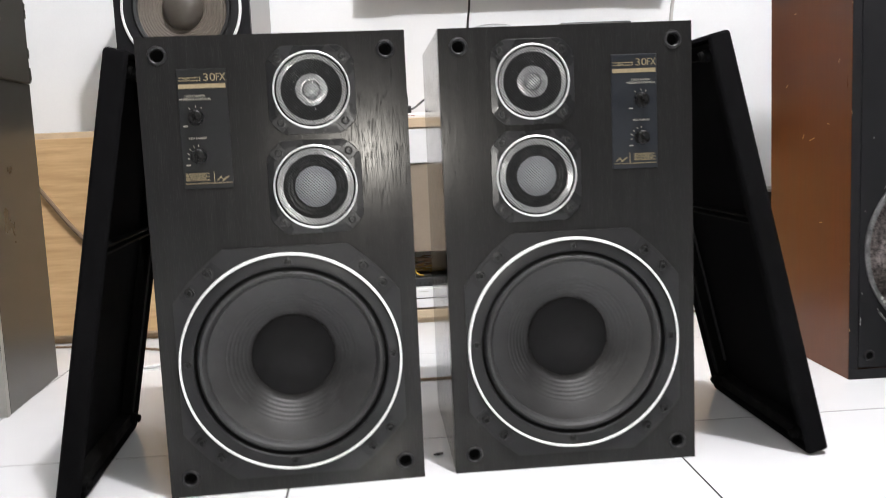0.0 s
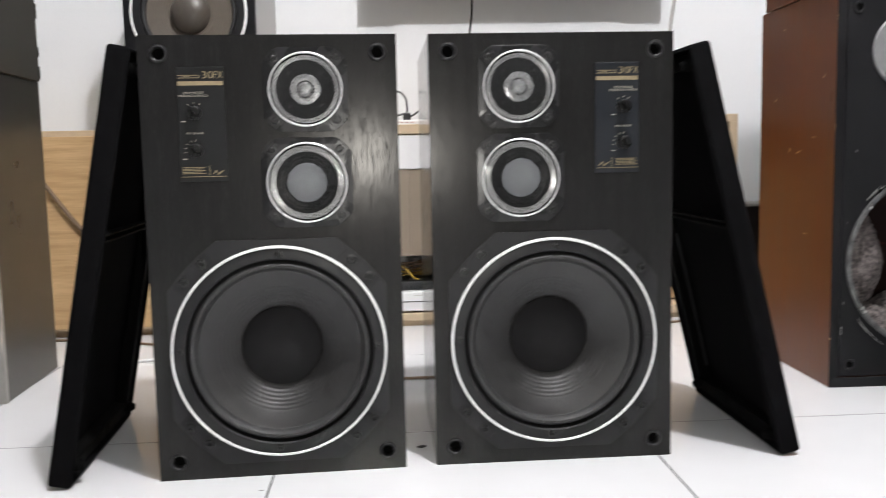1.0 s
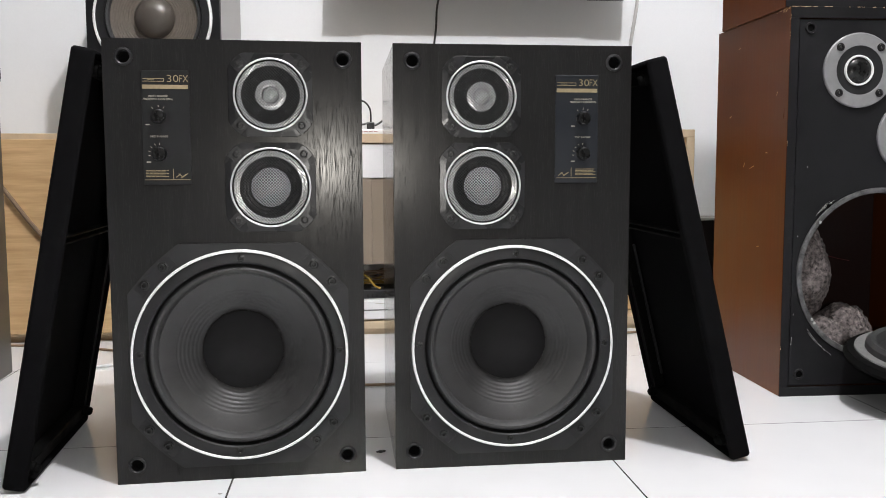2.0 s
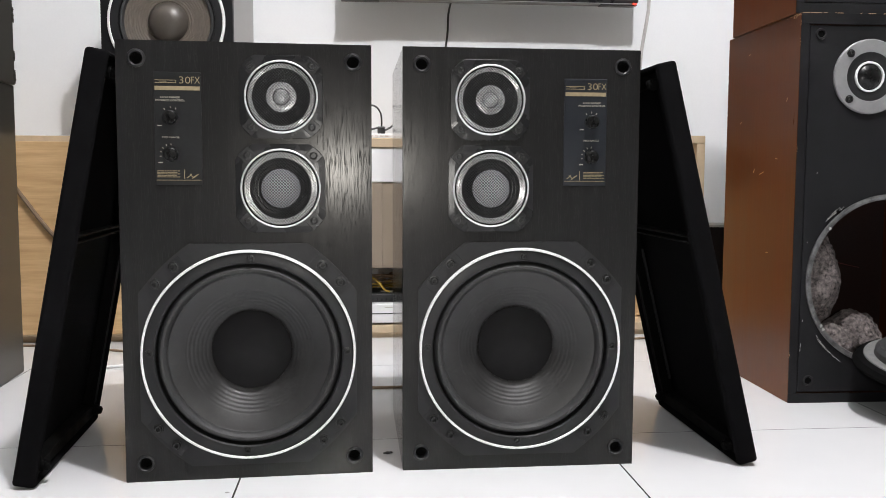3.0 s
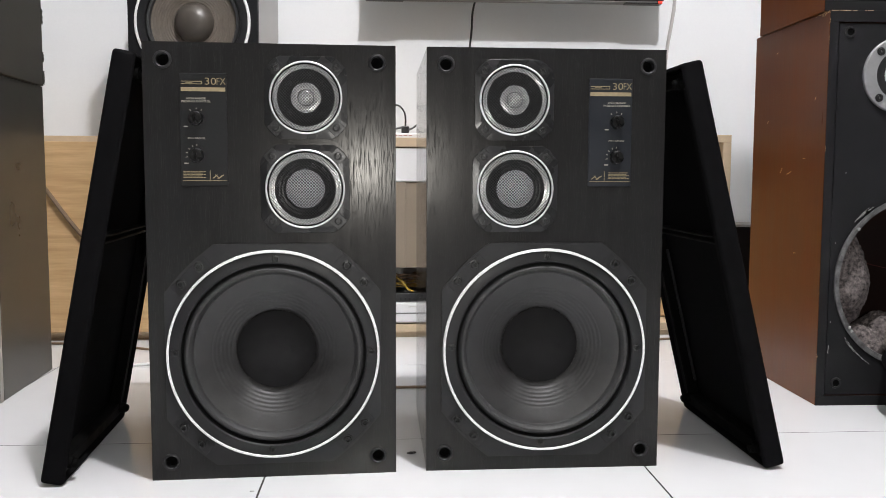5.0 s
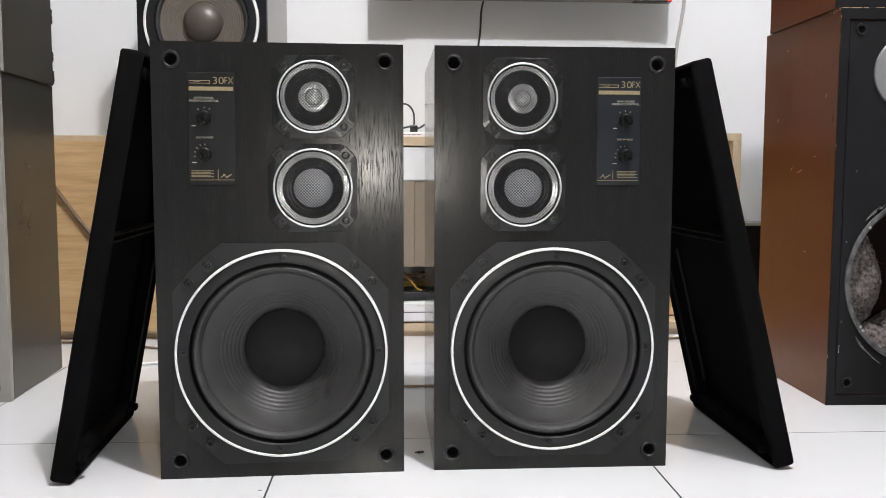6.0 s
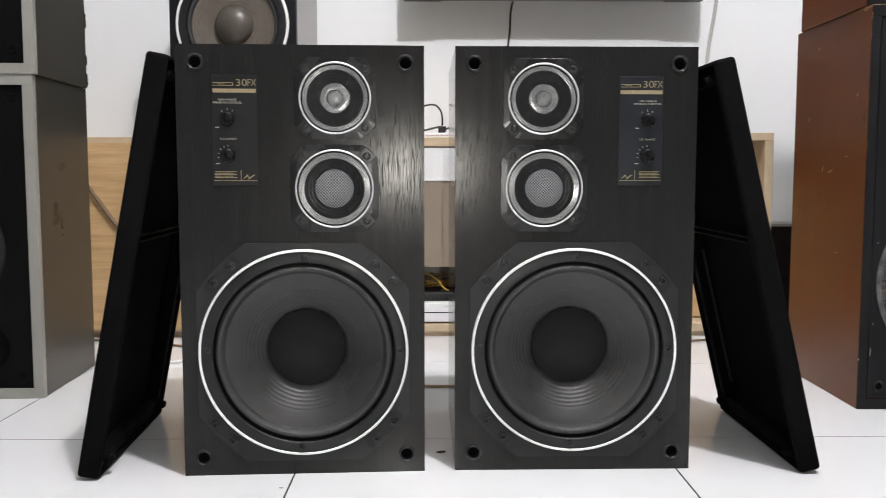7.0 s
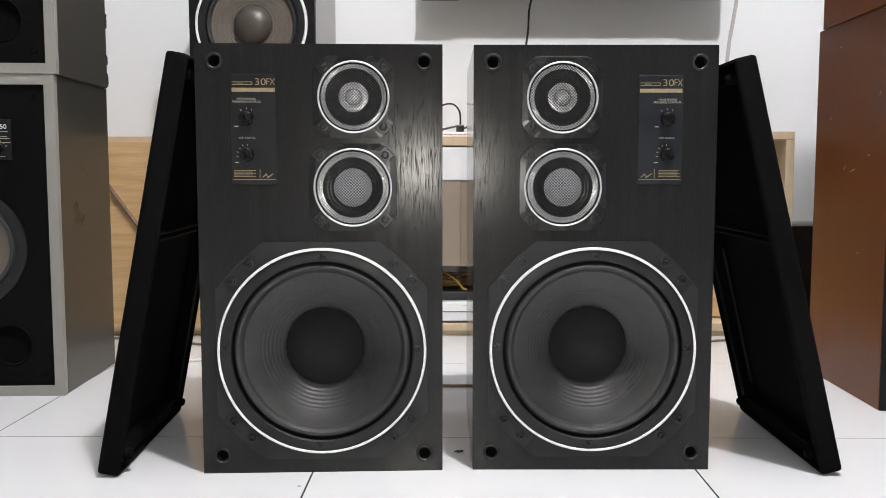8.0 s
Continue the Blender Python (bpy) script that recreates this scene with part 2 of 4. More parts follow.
def shell(x0, x1, y0, y1, z0, z1, bevel, wall_t=0.018):
    """A box open at its front (y0), with walls of some thickness."""
    bm = box(x0, x1, y0, y1, z0, z1, bevel, 2)
    gone = [f for f in bm.faces if all(abs(v.co.y - y0) < 1e-6 for v in f.verts)]
    bmesh.ops.delete(bm, geom=gone, context="FACES")
    rim = [[(x0 + bevel, z0 + bevel), (x1 - bevel, z0 + bevel), (x1 - bevel, z1 - bevel), (x0 + bevel, z1 - bevel)],
           [(x0 + wall_t, z0 + wall_t), (x1 - wall_t, z0 + wall_t), (x1 - wall_t, z1 - wall_t), (x0 + wall_t, z1 - wall_t)]]
    o = [bm.verts.new((x, y0, z)) for x, z in rim[0]]
    i = [bm.verts.new((x, y0, z)) for x, z in rim[1]]
    b = [bm.verts.new((x, y1 - wall_t, z)) for x, z in rim[1]]
    for k in range(4):
        j = (k + 1) % 4
        bm.faces.new((o[k], o[j], i[j], i[k]))
        bm.faces.new((i[k], i[j], b[j], b[k]))
    bm.faces.new(b)
    bmesh.ops.remove_doubles(bm, verts=bm.verts, dist=1e-6)
    return bm


def lathe(profile, n=64, bm=None, cx=0, cz=0):
    """Turn (radius, y) pairs round the y axis through (cx, cz); y grows into the box."""
    bm = bm or bmesh.new()
    rings = []
    for r, y in profile:
        if r < 1e-6:
            rings.append([bm.verts.new((cx, y, cz))])
        else:
            rings.append([bm.verts.new((cx + r * math.cos(2 * math.pi * i / n), y, cz + r * math.sin(2 * math.pi * i / n))) for i in range(n)])
    for a, b in zip(rings, rings[1:]):
        for i in range(n):
            j = (i + 1) % n
            q = [a[i % len(a)], a[j % len(a)], b[j % len(b)], b[i % len(b)]]
            q = list(dict.fromkeys(q))
            if len(q) > 2:
                bm.faces.new(q)
    return bm


def pierced(x0, x1, z0, z1, holes, y0, y1, n=48):
    """A board from y0 to y1 with round holes (x, z, radius) cut through, walls of the holes included."""
    bm = bmesh.new()
    edges = []
    for y in (y0, y1):
        lay = []
        vs = [bm.verts.new((x, y, z)) for x, z in ((x0, z0), (x1, z0), (x1, z1), (x0, z1))]
        lay += [bm.edges.new((vs[i], vs[(i + 1) % 4])) for i in range(4)]
        for hx, hz, r in holes:
            ring = [bm.verts.new((hx + r * math.cos(2 * math.pi * i / n), y, hz + r * math.sin(2 * math.pi * i / n))) for i in range(n)]
            lay += [bm.edges.new((ring[i], ring[(i + 1) % n])) for i in range(n)]
        bmesh.ops.triangle_fill(bm, edges=lay, use_beauty=True, use_dissolve=False)
        edges.append(lay)
    for a, b in zip(*edges):
        bm.faces.new((a.verts[0], a.verts[1], b.verts[1], b.verts[0]))
    return bm


def octagon(h, f, arc=0.0):
    """Corner points of a square plate of half size h with its corners cut; f: half length of the straight sides."""
    pts = []
    for k in range(4):
        c, s = math.cos(k * math.pi / 2), math.sin(k * math.pi / 2)
        steps = 6 if arc else 1
        for i in range(steps + 1):
            u = i / steps
            x, z = h + (f - h) * u, f + (h - f) * u
            bulge = 1 + arc * math.sin(math.pi * u)
            x, z = x * bulge, z * bulge
            pts.append((x * c - z * s, x * s + z * c))
    return pts


def tube(name, pts, radius, material, parent=None, label="", category="", kind="", steps=10, at=None):
    """A round cable through the given points, smoothed."""
    P = [Vector(p) for p in pts]
    line = []
    for i in range(len(P) - 1):
        a, b, c, d = P[max(i - 1, 0)], P[i], P[i + 1], P[min(i + 2, len(P) - 1)]
        for k in range(steps):
            t = k / steps
            line.append(0.5 * ((2 * b) + (c - a) * t + (2 * a - 5 * b + 4 * c - d) * t * t + (3 * b - a - 3 * c + d) * t ** 3))
    line.append(P[-1])
    bm = bmesh.new()
    rings = []
    for i, p in enumerate(line):
        d = (line[min(i + 1, len(line) - 1)] - line[max(i - 1, 0)]).normalized()
        u = d.orthogonal().normalized() if not rings else (prev - d * prev.dot(d)).normalized()
        prev = u
        w = d.cross(u)
        rings.append([bm.verts.new(p + radius * (math.cos(a) * u + math.sin(a) * w)) for a in [k * math.pi / 4 for k in range(8)]])
    for a, b in zip(rings, rings[1:]):
        for k in range(8):
            bm.faces.new((a[k], a[(k + 1) % 8], b[(k + 1) % 8], b[k]))
    bm.faces.new(rings[0][::-1])
    bm.faces.new(rings[-1])
    if parent is not None:
        return part(name, bm, material, parent, label, True, at)
    return single(name, bm, material, label, category, at, True, kind)


def words(text, size, material, parent, at, name="lettering", stretch=1.0, thin=0.0):
    """Flat raised letters in Blender's own font, read from the front (-y)."""
    cu = bpy.data.curves.new("words", "FONT")
    cu.body, cu.size, cu.extrude, cu.align_x, cu.align_y = text, size, 0.00015, "CENTER", "CENTER"
    cu.resolution_u, cu.offset = 3, -thin
    tmp = new("words", cu)
    bpy.context.view_layer.update()
    me = bpy.data.meshes.new_from_object(tmp.evaluated_get(bpy.context.evaluated_depsgraph_get()))
    bpy.data.objects.remove(tmp)
    bpy.data.curves.remove(cu)
    me.materials.clear()
    me.materials.append(material)
    me.transform(pose(0, 0, 0, 90) @ Matrix.Diagonal((stretch, 1, 1, 1)))
    ob = new(name, me)
    ob.parent, ob.matrix_local = parent, at
    return ob


def screw_mesh(r, h):
    """A round washer flange, a proud head with a rounded rim and a six-sided socket sunk in it."""
    bm = lathe([(r * 1.45, 0), (r * 1.42, -h * 0.30), (r * 1.12, -h * 0.36), (r * 1.08, -h * 0.22), (r * 1.0, -h * 0.3), (r * 0.97, -h * 0.85), (r * 0.82, -h), (r * 0.56, -h)], 24)
    lathe([(r * 0.56, -h), (r * 0.50, -h * 0.96), (r * 0.50, h * 0.2), (0, h * 0.2)], 6, bm)
    return finish("screw", bm, SCREW, True)


# ---- the room ----
X0, X1, Y0, Y1, ZC = -3.3, 3.9, -7.2, 1.42, 3.40


def wall(name, x0, x1, y0, y1, label, paint=None):
    return single(name, box(x0, x1, y0, y1, -0.1, ZC), paint or DIM, label, "wall", kind="structure")


wall("wall_north", X0 - 0.12, X1 + 0.12, Y1, Y1 + 0.12, "plain white painted wall behind the console", WALL)
# these three stand out of view, greyed to weaken the room's bounced light
wall("wall_south", X0 - 0.12, X1 + 0.12, Y0 - 0.12, Y0, "plain unseen wall, greyed to dim reflections and bounce")
wall("wall_west", X0 - 0.12, X0, Y0, Y1, "plain unseen side wall, greyed to dim reflections and bounce")
wall("wall_east", X1, X1 + 0.12, Y0, Y1, "plain unseen side wall, greyed to dim reflections and bounce")
single("ceiling", box(X0 - 0.12, X1 + 0.12, Y0 - 0.12, Y1 + 0.12, ZC, ZC + 0.1), CEIL, "plain white painted ceiling of the room", "ceiling", kind="structure")
floor = single("floor", box(X0, X1, Y0, Y1, -0.1, -0.0004), GROUT, "white polished floor tiles with thin dark joints", "floor", kind="structure")

# ---- pair of black loudspeakers ----
W, H, D = 0.370, 0.657, 0.360
SOCKETS = [(-0.156, 0.631), (0.157, 0.631), (-0.156, 0.028), (0.157, 0.028)]
small_screw, big_screw, tiny_screw = screw_mesh(0.0042, 0.003), screw_mesh(0.0056, 0.004), screw_mesh(0.0017, 0.0012)


def add_screws(mesh, spots, parent, y):
    for x, z in spots:
        o = new("screw", mesh)
        o.parent, o.matrix_local = parent, pose(x, y, z, 0, random.uniform(0, 90), 0)


def mesh_disc(r, pitch, wire, y):
    """Crossed wires over a disc, slightly domed."""
    bm = bmesh.new()
    n = int(r / pitch)
    for way in (0, 1):
        ca, sa = math.cos(math.pi / 4 + way * math.pi / 2), math.sin(math.pi / 4 + way * math.pi / 2)
        for i in range(-n, n + 1):
            o = i * pitch
            half = math.sqrt(max(r * r - o * o, 0))
            if half < 0.002:
                continue
            prev = None
            for k in range(7):
                s = -half + 2 * half * k / 6
                u, v = s * ca - o * sa, s * sa + o * ca
                yy = y - 0.004 * (1 - (u * u + v * v) / (r * r)) - way * 0.0003
                du, dv = -sa * wire, ca * wire
                row = [bm.verts.new((u - du, yy, v - dv)), bm.verts.new((u, yy - wire, v)), bm.verts.new((u + du, yy, v + dv))]
                if prev:
                    for j in range(2):
                        bm.faces.new((prev[j], prev[j + 1], row[j + 1], row[j]))
                prev = row
    return bm


def spun_band(r0, r1):
    """A flat ring with three shallow turned ridges."""
    prof = [(r0, -0.0032)]
    for i in range(25):
        u = i / 24
        prof.append((r0 + (r1 - r0) * (0.02 + 0.96 * u), -0.0036 - 0.00022 * math.sin(3 * math.pi * u) ** 2))
    return prof + [(r1, -0.0030)]


def sloped_plate(outline, share_in):
    """A plate whose border slopes gently back to a thin edge."""
    bm = bmesh.new()
    rows = [[bm.verts.new((x * k, y, z * k)) for x, z in outline] for k, y in ((1, 0.002), (1, -0.0017), (0.994, -0.0021), (1 - share_in, -0.0030))]
    n = len(outline)
    for a, b in zip(rows, rows[1:]):
        for i in range(n):
            bm.faces.new((a[i], a[(i + 1) % n], b[(i + 1) % n], b[i]))
    bm.faces.new(rows[-1])
    return bm


def driver_small(sp, name, x, z, r, plate_half, screws, bright_in, dome_r, inner_r, label):
    outline = octagon(plate_half, plate_half * 0.63, 0.045)
    holder = part(name, sloped_plate(outline, 0.0095 / plate_half), DPLATE, sp, label, at=pose(x, 0, z))
    part("chrome_ring", lathe([(r - 0.0028, 0), (r - 0.0028, -0.006), (r - 0.0016, -0.0075), (r, -0.006), (r, -0.003)], 72), CHROME, holder, "bright chrome ring", True)
    part("groove", lathe([(r - 0.0028, -0.0036), (r - 0.0050, -0.0036)], 72), HOLE, holder, "", True)
    part("bright_band", lathe(spun_band(r - 0.0050, bright_in), 96), SATIN, holder, "bright metal band under the wire mesh", True)
    part("dark_well", lathe([(bright_in, -0.0032), (bright_in - 0.003, -0.0031), (dome_r + 0.002, -0.0031), (dome_r, -0.003)], 64), WELL, holder, "black ring round the dome", True)
    if inner_r:
        part("dome", lathe([(dome_r, -0.0032), (dome_r * 0.75, -0.0046), (inner_r * 1.1, -0.0036), (inner_r, -0.0036), (inner_r * 0.8, -0.0056),
                            (inner_r * 0.4, -0.0066), (0, -0.007)], 48), DOME, holder, "silver dome", True)
        add_screws(tiny_screw, [(sx * 0.0232, sz * 0.0232) for sx in (-1, 1) for sz in (-1, 1)], holder, -0.0031)
        part("dome_seam", lathe([(inner_r * 1.13, -0.0040), (inner_r * 1.07, -0.0046), (inner_r * 0.99, -0.0042)], 40), RUBBER, holder, "", True)
    else:
        for k in (0, 1):
            q = dome_r + 0.0028 + 0.0048 * k
            part("surround_ridge", lathe([(q, -0.0030), (q + 0.0010, -0.0042), (q + 0.0026, -0.0044), (q + 0.0036, -0.0030)], 64), DPLATE, holder, "glossy black ridge round the dome", True)
        part("dome_centre", lathe([(dome_r * 0.68, -0.0061), (dome_r * 0.66, -0.0068), (dome_r * 0.35, -0.0076), (0, -0.0078)], 40), CENTRE, holder, "paler dome centre", True)
        part("dome", lathe([(dome_r, -0.0032), (dome_r * 0.97, -0.0045), (dome_r * 0.7, -0.0062), (dome_r * 0.35, -0.007), (0, -0.0072)], 48), MIDDOME, holder, "silver dome", True)
    part("wire_mesh", mesh_disc(r - 0.0042, 0.0031, 0.00045, -0.0055), WIRE, holder, "dark crossed-wire protective mesh", True)
    for k in range(4):
        # raised lug under each screw
        part("screw_lug", box(-0.0100, 0.0100, -0.0036, -0.0015, -0.0085, 0.0095, 0.0004, 1), DPLATE, holder,
             at=pose(0, 0, 0, 0, 45 + 90 * k, 0) @ pose(0, 0, screws * math.sqrt(2)))
    add_screws(small_screw, [(sx * screws, sz * screws) for sx in (-1, 1) for sz in (-1, 1)], holder, -0.0036)
    return holder


def woofer(sp, z, R=0.160):
    s = R / 0.160
    holder = part("woofer", pierced_plate(s, 0.151 * s), PLATE, sp, "black mounting plate with cut corners", at=pose(0, 0, z))
    part("white_ring", lathe([(0.1558 * s, -0.003), (0.1558 * s, -0.007), (0.1566 * s, -0.0077), (0.1588 * s, -0.0076), (0.1596 * s, -0.006), (0.160 * s, -0.003)], 128), WHITE, holder, "white painted ring", True)
    part("basket_rim", lathe([(0.1560 * s, -0.005), (0.152 * s, -0.0062), (0.1410 * s, -0.0062), (0.1388 * s, -0.0045), (0.1382 * s, 0.014)], 128), PLATE, holder, "black metal rim", True)
    part("surround", lathe([(0.1384 * s, 0.0135), (0.1362 * s, 0.0090), (0.1352 * s, 0.0020), (0.1334 * s, -0.0032), (0.1305 * s, -0.0058), (0.127 * s, -0.0054), (0.1238 * s, -0.0022), (0.1222 * s, 0.0025), (0.1214 * s, 0.0075)], 128), RUBBER, holder, "half-round black rubber surround", True)
    part("cone", lathe(fine_cone(s), 128), CONE, holder, "ribbed black paper cone", True)
    bead = bmesh.new()
    for k in range(120):
        a = 2 * math.pi * (k + random.uniform(-0.3, 0.3)) / 120
        bmesh.ops.create_icosphere(bead, subdivisions=1, radius=random.uniform(0.0005, 0.0013) * s, matrix=Matrix.Translation((0.0617 * s * math.cos(a), 0.0416, 0.0617 * s * math.sin(a))))
    part("glue_bead", bead, GLUE, holder, "uneven dark glue seam round the dust cap", True)
    part("dust_cap", lathe([(0.0618 * s, 0.0432), (0.0605 * s, 0.0405), (0.050 * s, 0.035), (0.035 * s, 0.0295), (0.018 * s, 0.0265), (0, 0.0255)], 64), CAP, holder, "dark felt dust cap", True)
    add_screws(small_screw, [(0.1465 * s * math.cos(a), 0.1465 * s * math.sin(a)) for a in (0.02, 1.55, 3.1, 4.68)], holder, -0.006)
    for k in range(4):
        part("screw_tab", box(-0.034 * s, 0.034 * s, -0.0036, -0.0028, 0.162 * s, 0.181 * s, 0.0003, 1), PLATE, holder, at=pose(0, 0, 0, 0, 45 + 90 * k, 0))
    add_screws(big_screw, [(sx * a * s, sz * b * s) for sx in (-1, 1) for sz in (-1, 1) for a, b in ((0.110, 0.1352), (0.1365, 0.1092))], holder, -0.0036)
    return holder


def fine_cone(s):
    """The cone's ribbed profile."""
    dense = [(0.1222 * s, 0.006)]
    for i in range(90):
        u = i / 89
        r = 0.1205 - u * 0.060
        y = 0.0075 + 0.036 * u ** 1.15
        if 0.064 < r < 0.098:
            y += 0.00015 * math.sin((0.098 - r) / 0.0056 * 2 * math.pi)
        dense.append((r * s, y))
    return dense


def pierced_plate(s, hole, n=96):
    """The woofer's plate: a little taller than wide, its corners cut along bowed lines."""
    bm = bmesh.new()
    a, b = (0.1612 * s, 0.096 * s), (0.088 * s, 0.1690 * s)
    cut = []
    for i in range(9):
        u = i / 8
        bow = 1 + 0.022 * math.sin(math.pi * u)
        cut.append(((a[0] + (b[0] - a[0]) * u) * bow, (a[1] + (b[1] - a[1]) * u) * bow))
    out = cut + [(-x, z) for x, z in reversed(cut)] + [(-x, -z) for x, z in cut] + [(x, -z) for x, z in reversed(cut)]
    rows = []
    for y in (-0.003, 0.001):
        a = [bm.verts.new((x, y, z)) for x, z in out]
        b = [bm.verts.new((hole * math.cos(2 * math.pi * i / n), y, hole * math.sin(2 * math.pi * i / n))) for i in range(n)]
        es = [bm.edges.new((r[i], r[(i + 1) % len(r)])) for r in (a, b) for i in range(len(r))]
        if y < 0:
            bmesh.ops.triangle_fill(bm, edges=es, use_beauty=True)
        rows.append((a, b))
    for k in (0, 1):
        for i in range(len(rows[0][k])):
            j = (i + 1) % len(rows[0][k])
            bm.faces.new((rows[0][k][i], rows[0][k][j], rows[1][k][j], rows[1][k][i]))
    return bm


def bar(w, h, material, parent, x, z, name="printed_bar", y=-0.0012):
    return part(name, box(-w / 2, w / 2, -0.0002, 0.0002, -h / 2, h / 2), material, parent, at=pose(x, y, z))


def control_panel(sp, x, mirrored):
    z0 = 0.5295
    pn = part("control_panel", box(-0.0338, 0.0338, -0.001, 0.002, -0.0825, 0.0825, 0.0006, 1), PANEL_SHEEN if mirrored else PANEL, sp, "black control panel with gold print", at=pose(x, 0, z0))
    y = -0.0012
    kx = 0.010 if mirrored else -0.0105
    # maker's sign as plain strokes, then the model figures
    bar(0.030, 0.0009, GOLD, pn, -0.0165, 0.0705)
    bar(0.030, 0.0009, GOLD, pn, -0.0165, 0.0668)
    bar(0.010, 0.0008, GOLD, pn, -0.020, 0.0687)
    bar(0.0009, 0.0045, GOLD, pn, -0.0018, 0.0687)
    words("30", 0.0148, GOLD, pn, pose(0.0106, y, 0.0703), stretch=1.22, thin=0.00010)
    words("FX", 0.0148, GOLD, pn, pose(0.0258, y, 0.0703), stretch=0.80, thin=0.00012)
    bar(0.064, 0.0058, GOLD, pn, 0, 0.0590)
    words("HIGH RANGE", 0.0042, GREYP, pn, pose(kx, y, 0.0455), stretch=1.1)
    words("PRESENCE CONTROL", 0.0042, GREYP, pn, pose(kx, y, 0.0412), stretch=1.05)
    words("MID RANGE", 0.0042, GREYP, pn, pose(kx, y, -0.0125), stretch=1.1)
    for kz, arc in ((0.0165, (60, 90, 125)), (-0.0375, (90, 115, 140, 165, 190))):
        kn = part("knob", lathe([(0.0105, 0), (0.0105, -0.004), (0.0095, -0.0105), (0.0085, -0.0115), (0, -0.0115)], 32), KNOB, pn, "black plastic knob", True, at=pose(kx, -0.001, kz))
        part("knob_ridge", box(-0.0010, 0.0010, -0.0128, -0.011, -0.0080, 0.0080, 0.0006, 1), KNOB, kn)
        for a in arc:
            c, s = math.cos(radians(a)), math.sin(radians(a))
            part("tick", box(-0.0014, 0.0014, -0.0002, 0.0002, -0.0004, 0.0004), GREYP, pn, at=pose(kx + c * 0.0148, y, kz + s * 0.0148, 0, -a, 0))
        bar(0.0062, 0.0014, GREYP, pn, kx - 0.0155, kz - 0.0118)
    side = -1 if mirrored else 1
    for i in range(5):
        # illegible small print: short bars of uneven length
        x, end = -side * 0.0145 - 0.0165, -side * 0.0145 + 0.0165 - 0.004 * (i % 2)
        while x < end - 0.002:
            step = min(random.uniform(0.003, 0.0085), end - x)
            bar(step - 0.0007, 0.0011, GOLD, pn, x + step / 2, -0.0615 - i * 0.0022)
            x += step
    bar(0.0008, 0.0145, GOLD, pn, side * 0.0080, -0.0665)
    bar(0.064, 0.0008, GOLD, pn, 0, -0.0750)
    # zigzag sign
    for dx, dz, ang in ((-0.005, 0, 55), (-0.0015, 0, -62), (0.002, -0.001, 55), (0.0048, 0.0005, 50)):
        part("printed_bar", box(-0.0042, 0.0042, -0.0002, 0.0002, -0.0006, 0.0006), GOLD, pn, at=pose(side * 0.0200 + dx, y, -0.0690 + dz, 0, -ang * 0.7, 0))
    return pn


def main_speaker(at, side, label):
    """side: +1 with the small drivers towards +x, -1 towards -x."""
    sp = thing("loudspeaker", label, "loudspeaker", at, "pair of black loudspeakers")
    part("cabinet", shell(-W / 2, W / 2, 0.018, D, 0, H, 0.0015), SIDE, sp, "black wood-grained cabinet")
    holes = [(x, z, 0.0095) for x, z in SOCKETS] + [(0, 0.191, 0.150)]
    part("baffle", pierced(-W / 2, W / 2, 0, H, holes, 0, 0.0178), ASH, sp, "black ash front board")
    part("woofer_well", lathe([(0.1515, 0.018), (0.1515, 0.075), (0, 0.075)], 48), HOLE, sp, at=pose(0, 0, 0.191))
    woofer(sp, 0.191)
    driver_small(sp, "tweeter", side * 0.051, 0.578, 0.054, 0.0610, 0.0447, 0.0425, 0.0222, 0.0112, "square black tweeter plate with cut corners")
    driver_small(sp, "midrange", side * 0.049, 0.4425, 0.0592, 0.0660, 0.0488, 0.0455, 0.0290, 0, "square black midrange plate with cut corners")
    for x, z in SOCKETS:
        so = part("grille_socket", lathe([(0.0088, 0.016), (0.0088, -0.001), (0.0105, -0.0025), (0.013, -0.0015), (0.0135, 0)], 28), PLATE, sp, "round black socket", True, at=pose(x, 0, z))
        part("socket_hole", lathe([(0.0088, 0.012), (0, 0.012)], 20), HOLE, so)
    control_panel(sp, -side * 0.0985, side < 0)
    return sp


YAW_A = math.degrees(math.atan2(0.018, 0.369))
A = pose(0.0175, -0.181, 0, 0, 0, YAW_A)
B = pose(0.4345, -0.167, 0, 0, 0, 0.5)
main_speaker(A, 1, "black ash three-way loudspeaker with white-ringed woofer, grille taken off")
main_speaker(B, -1, "black ash three-way loudspeaker, bluish sheen painted on control panel, grille taken off")


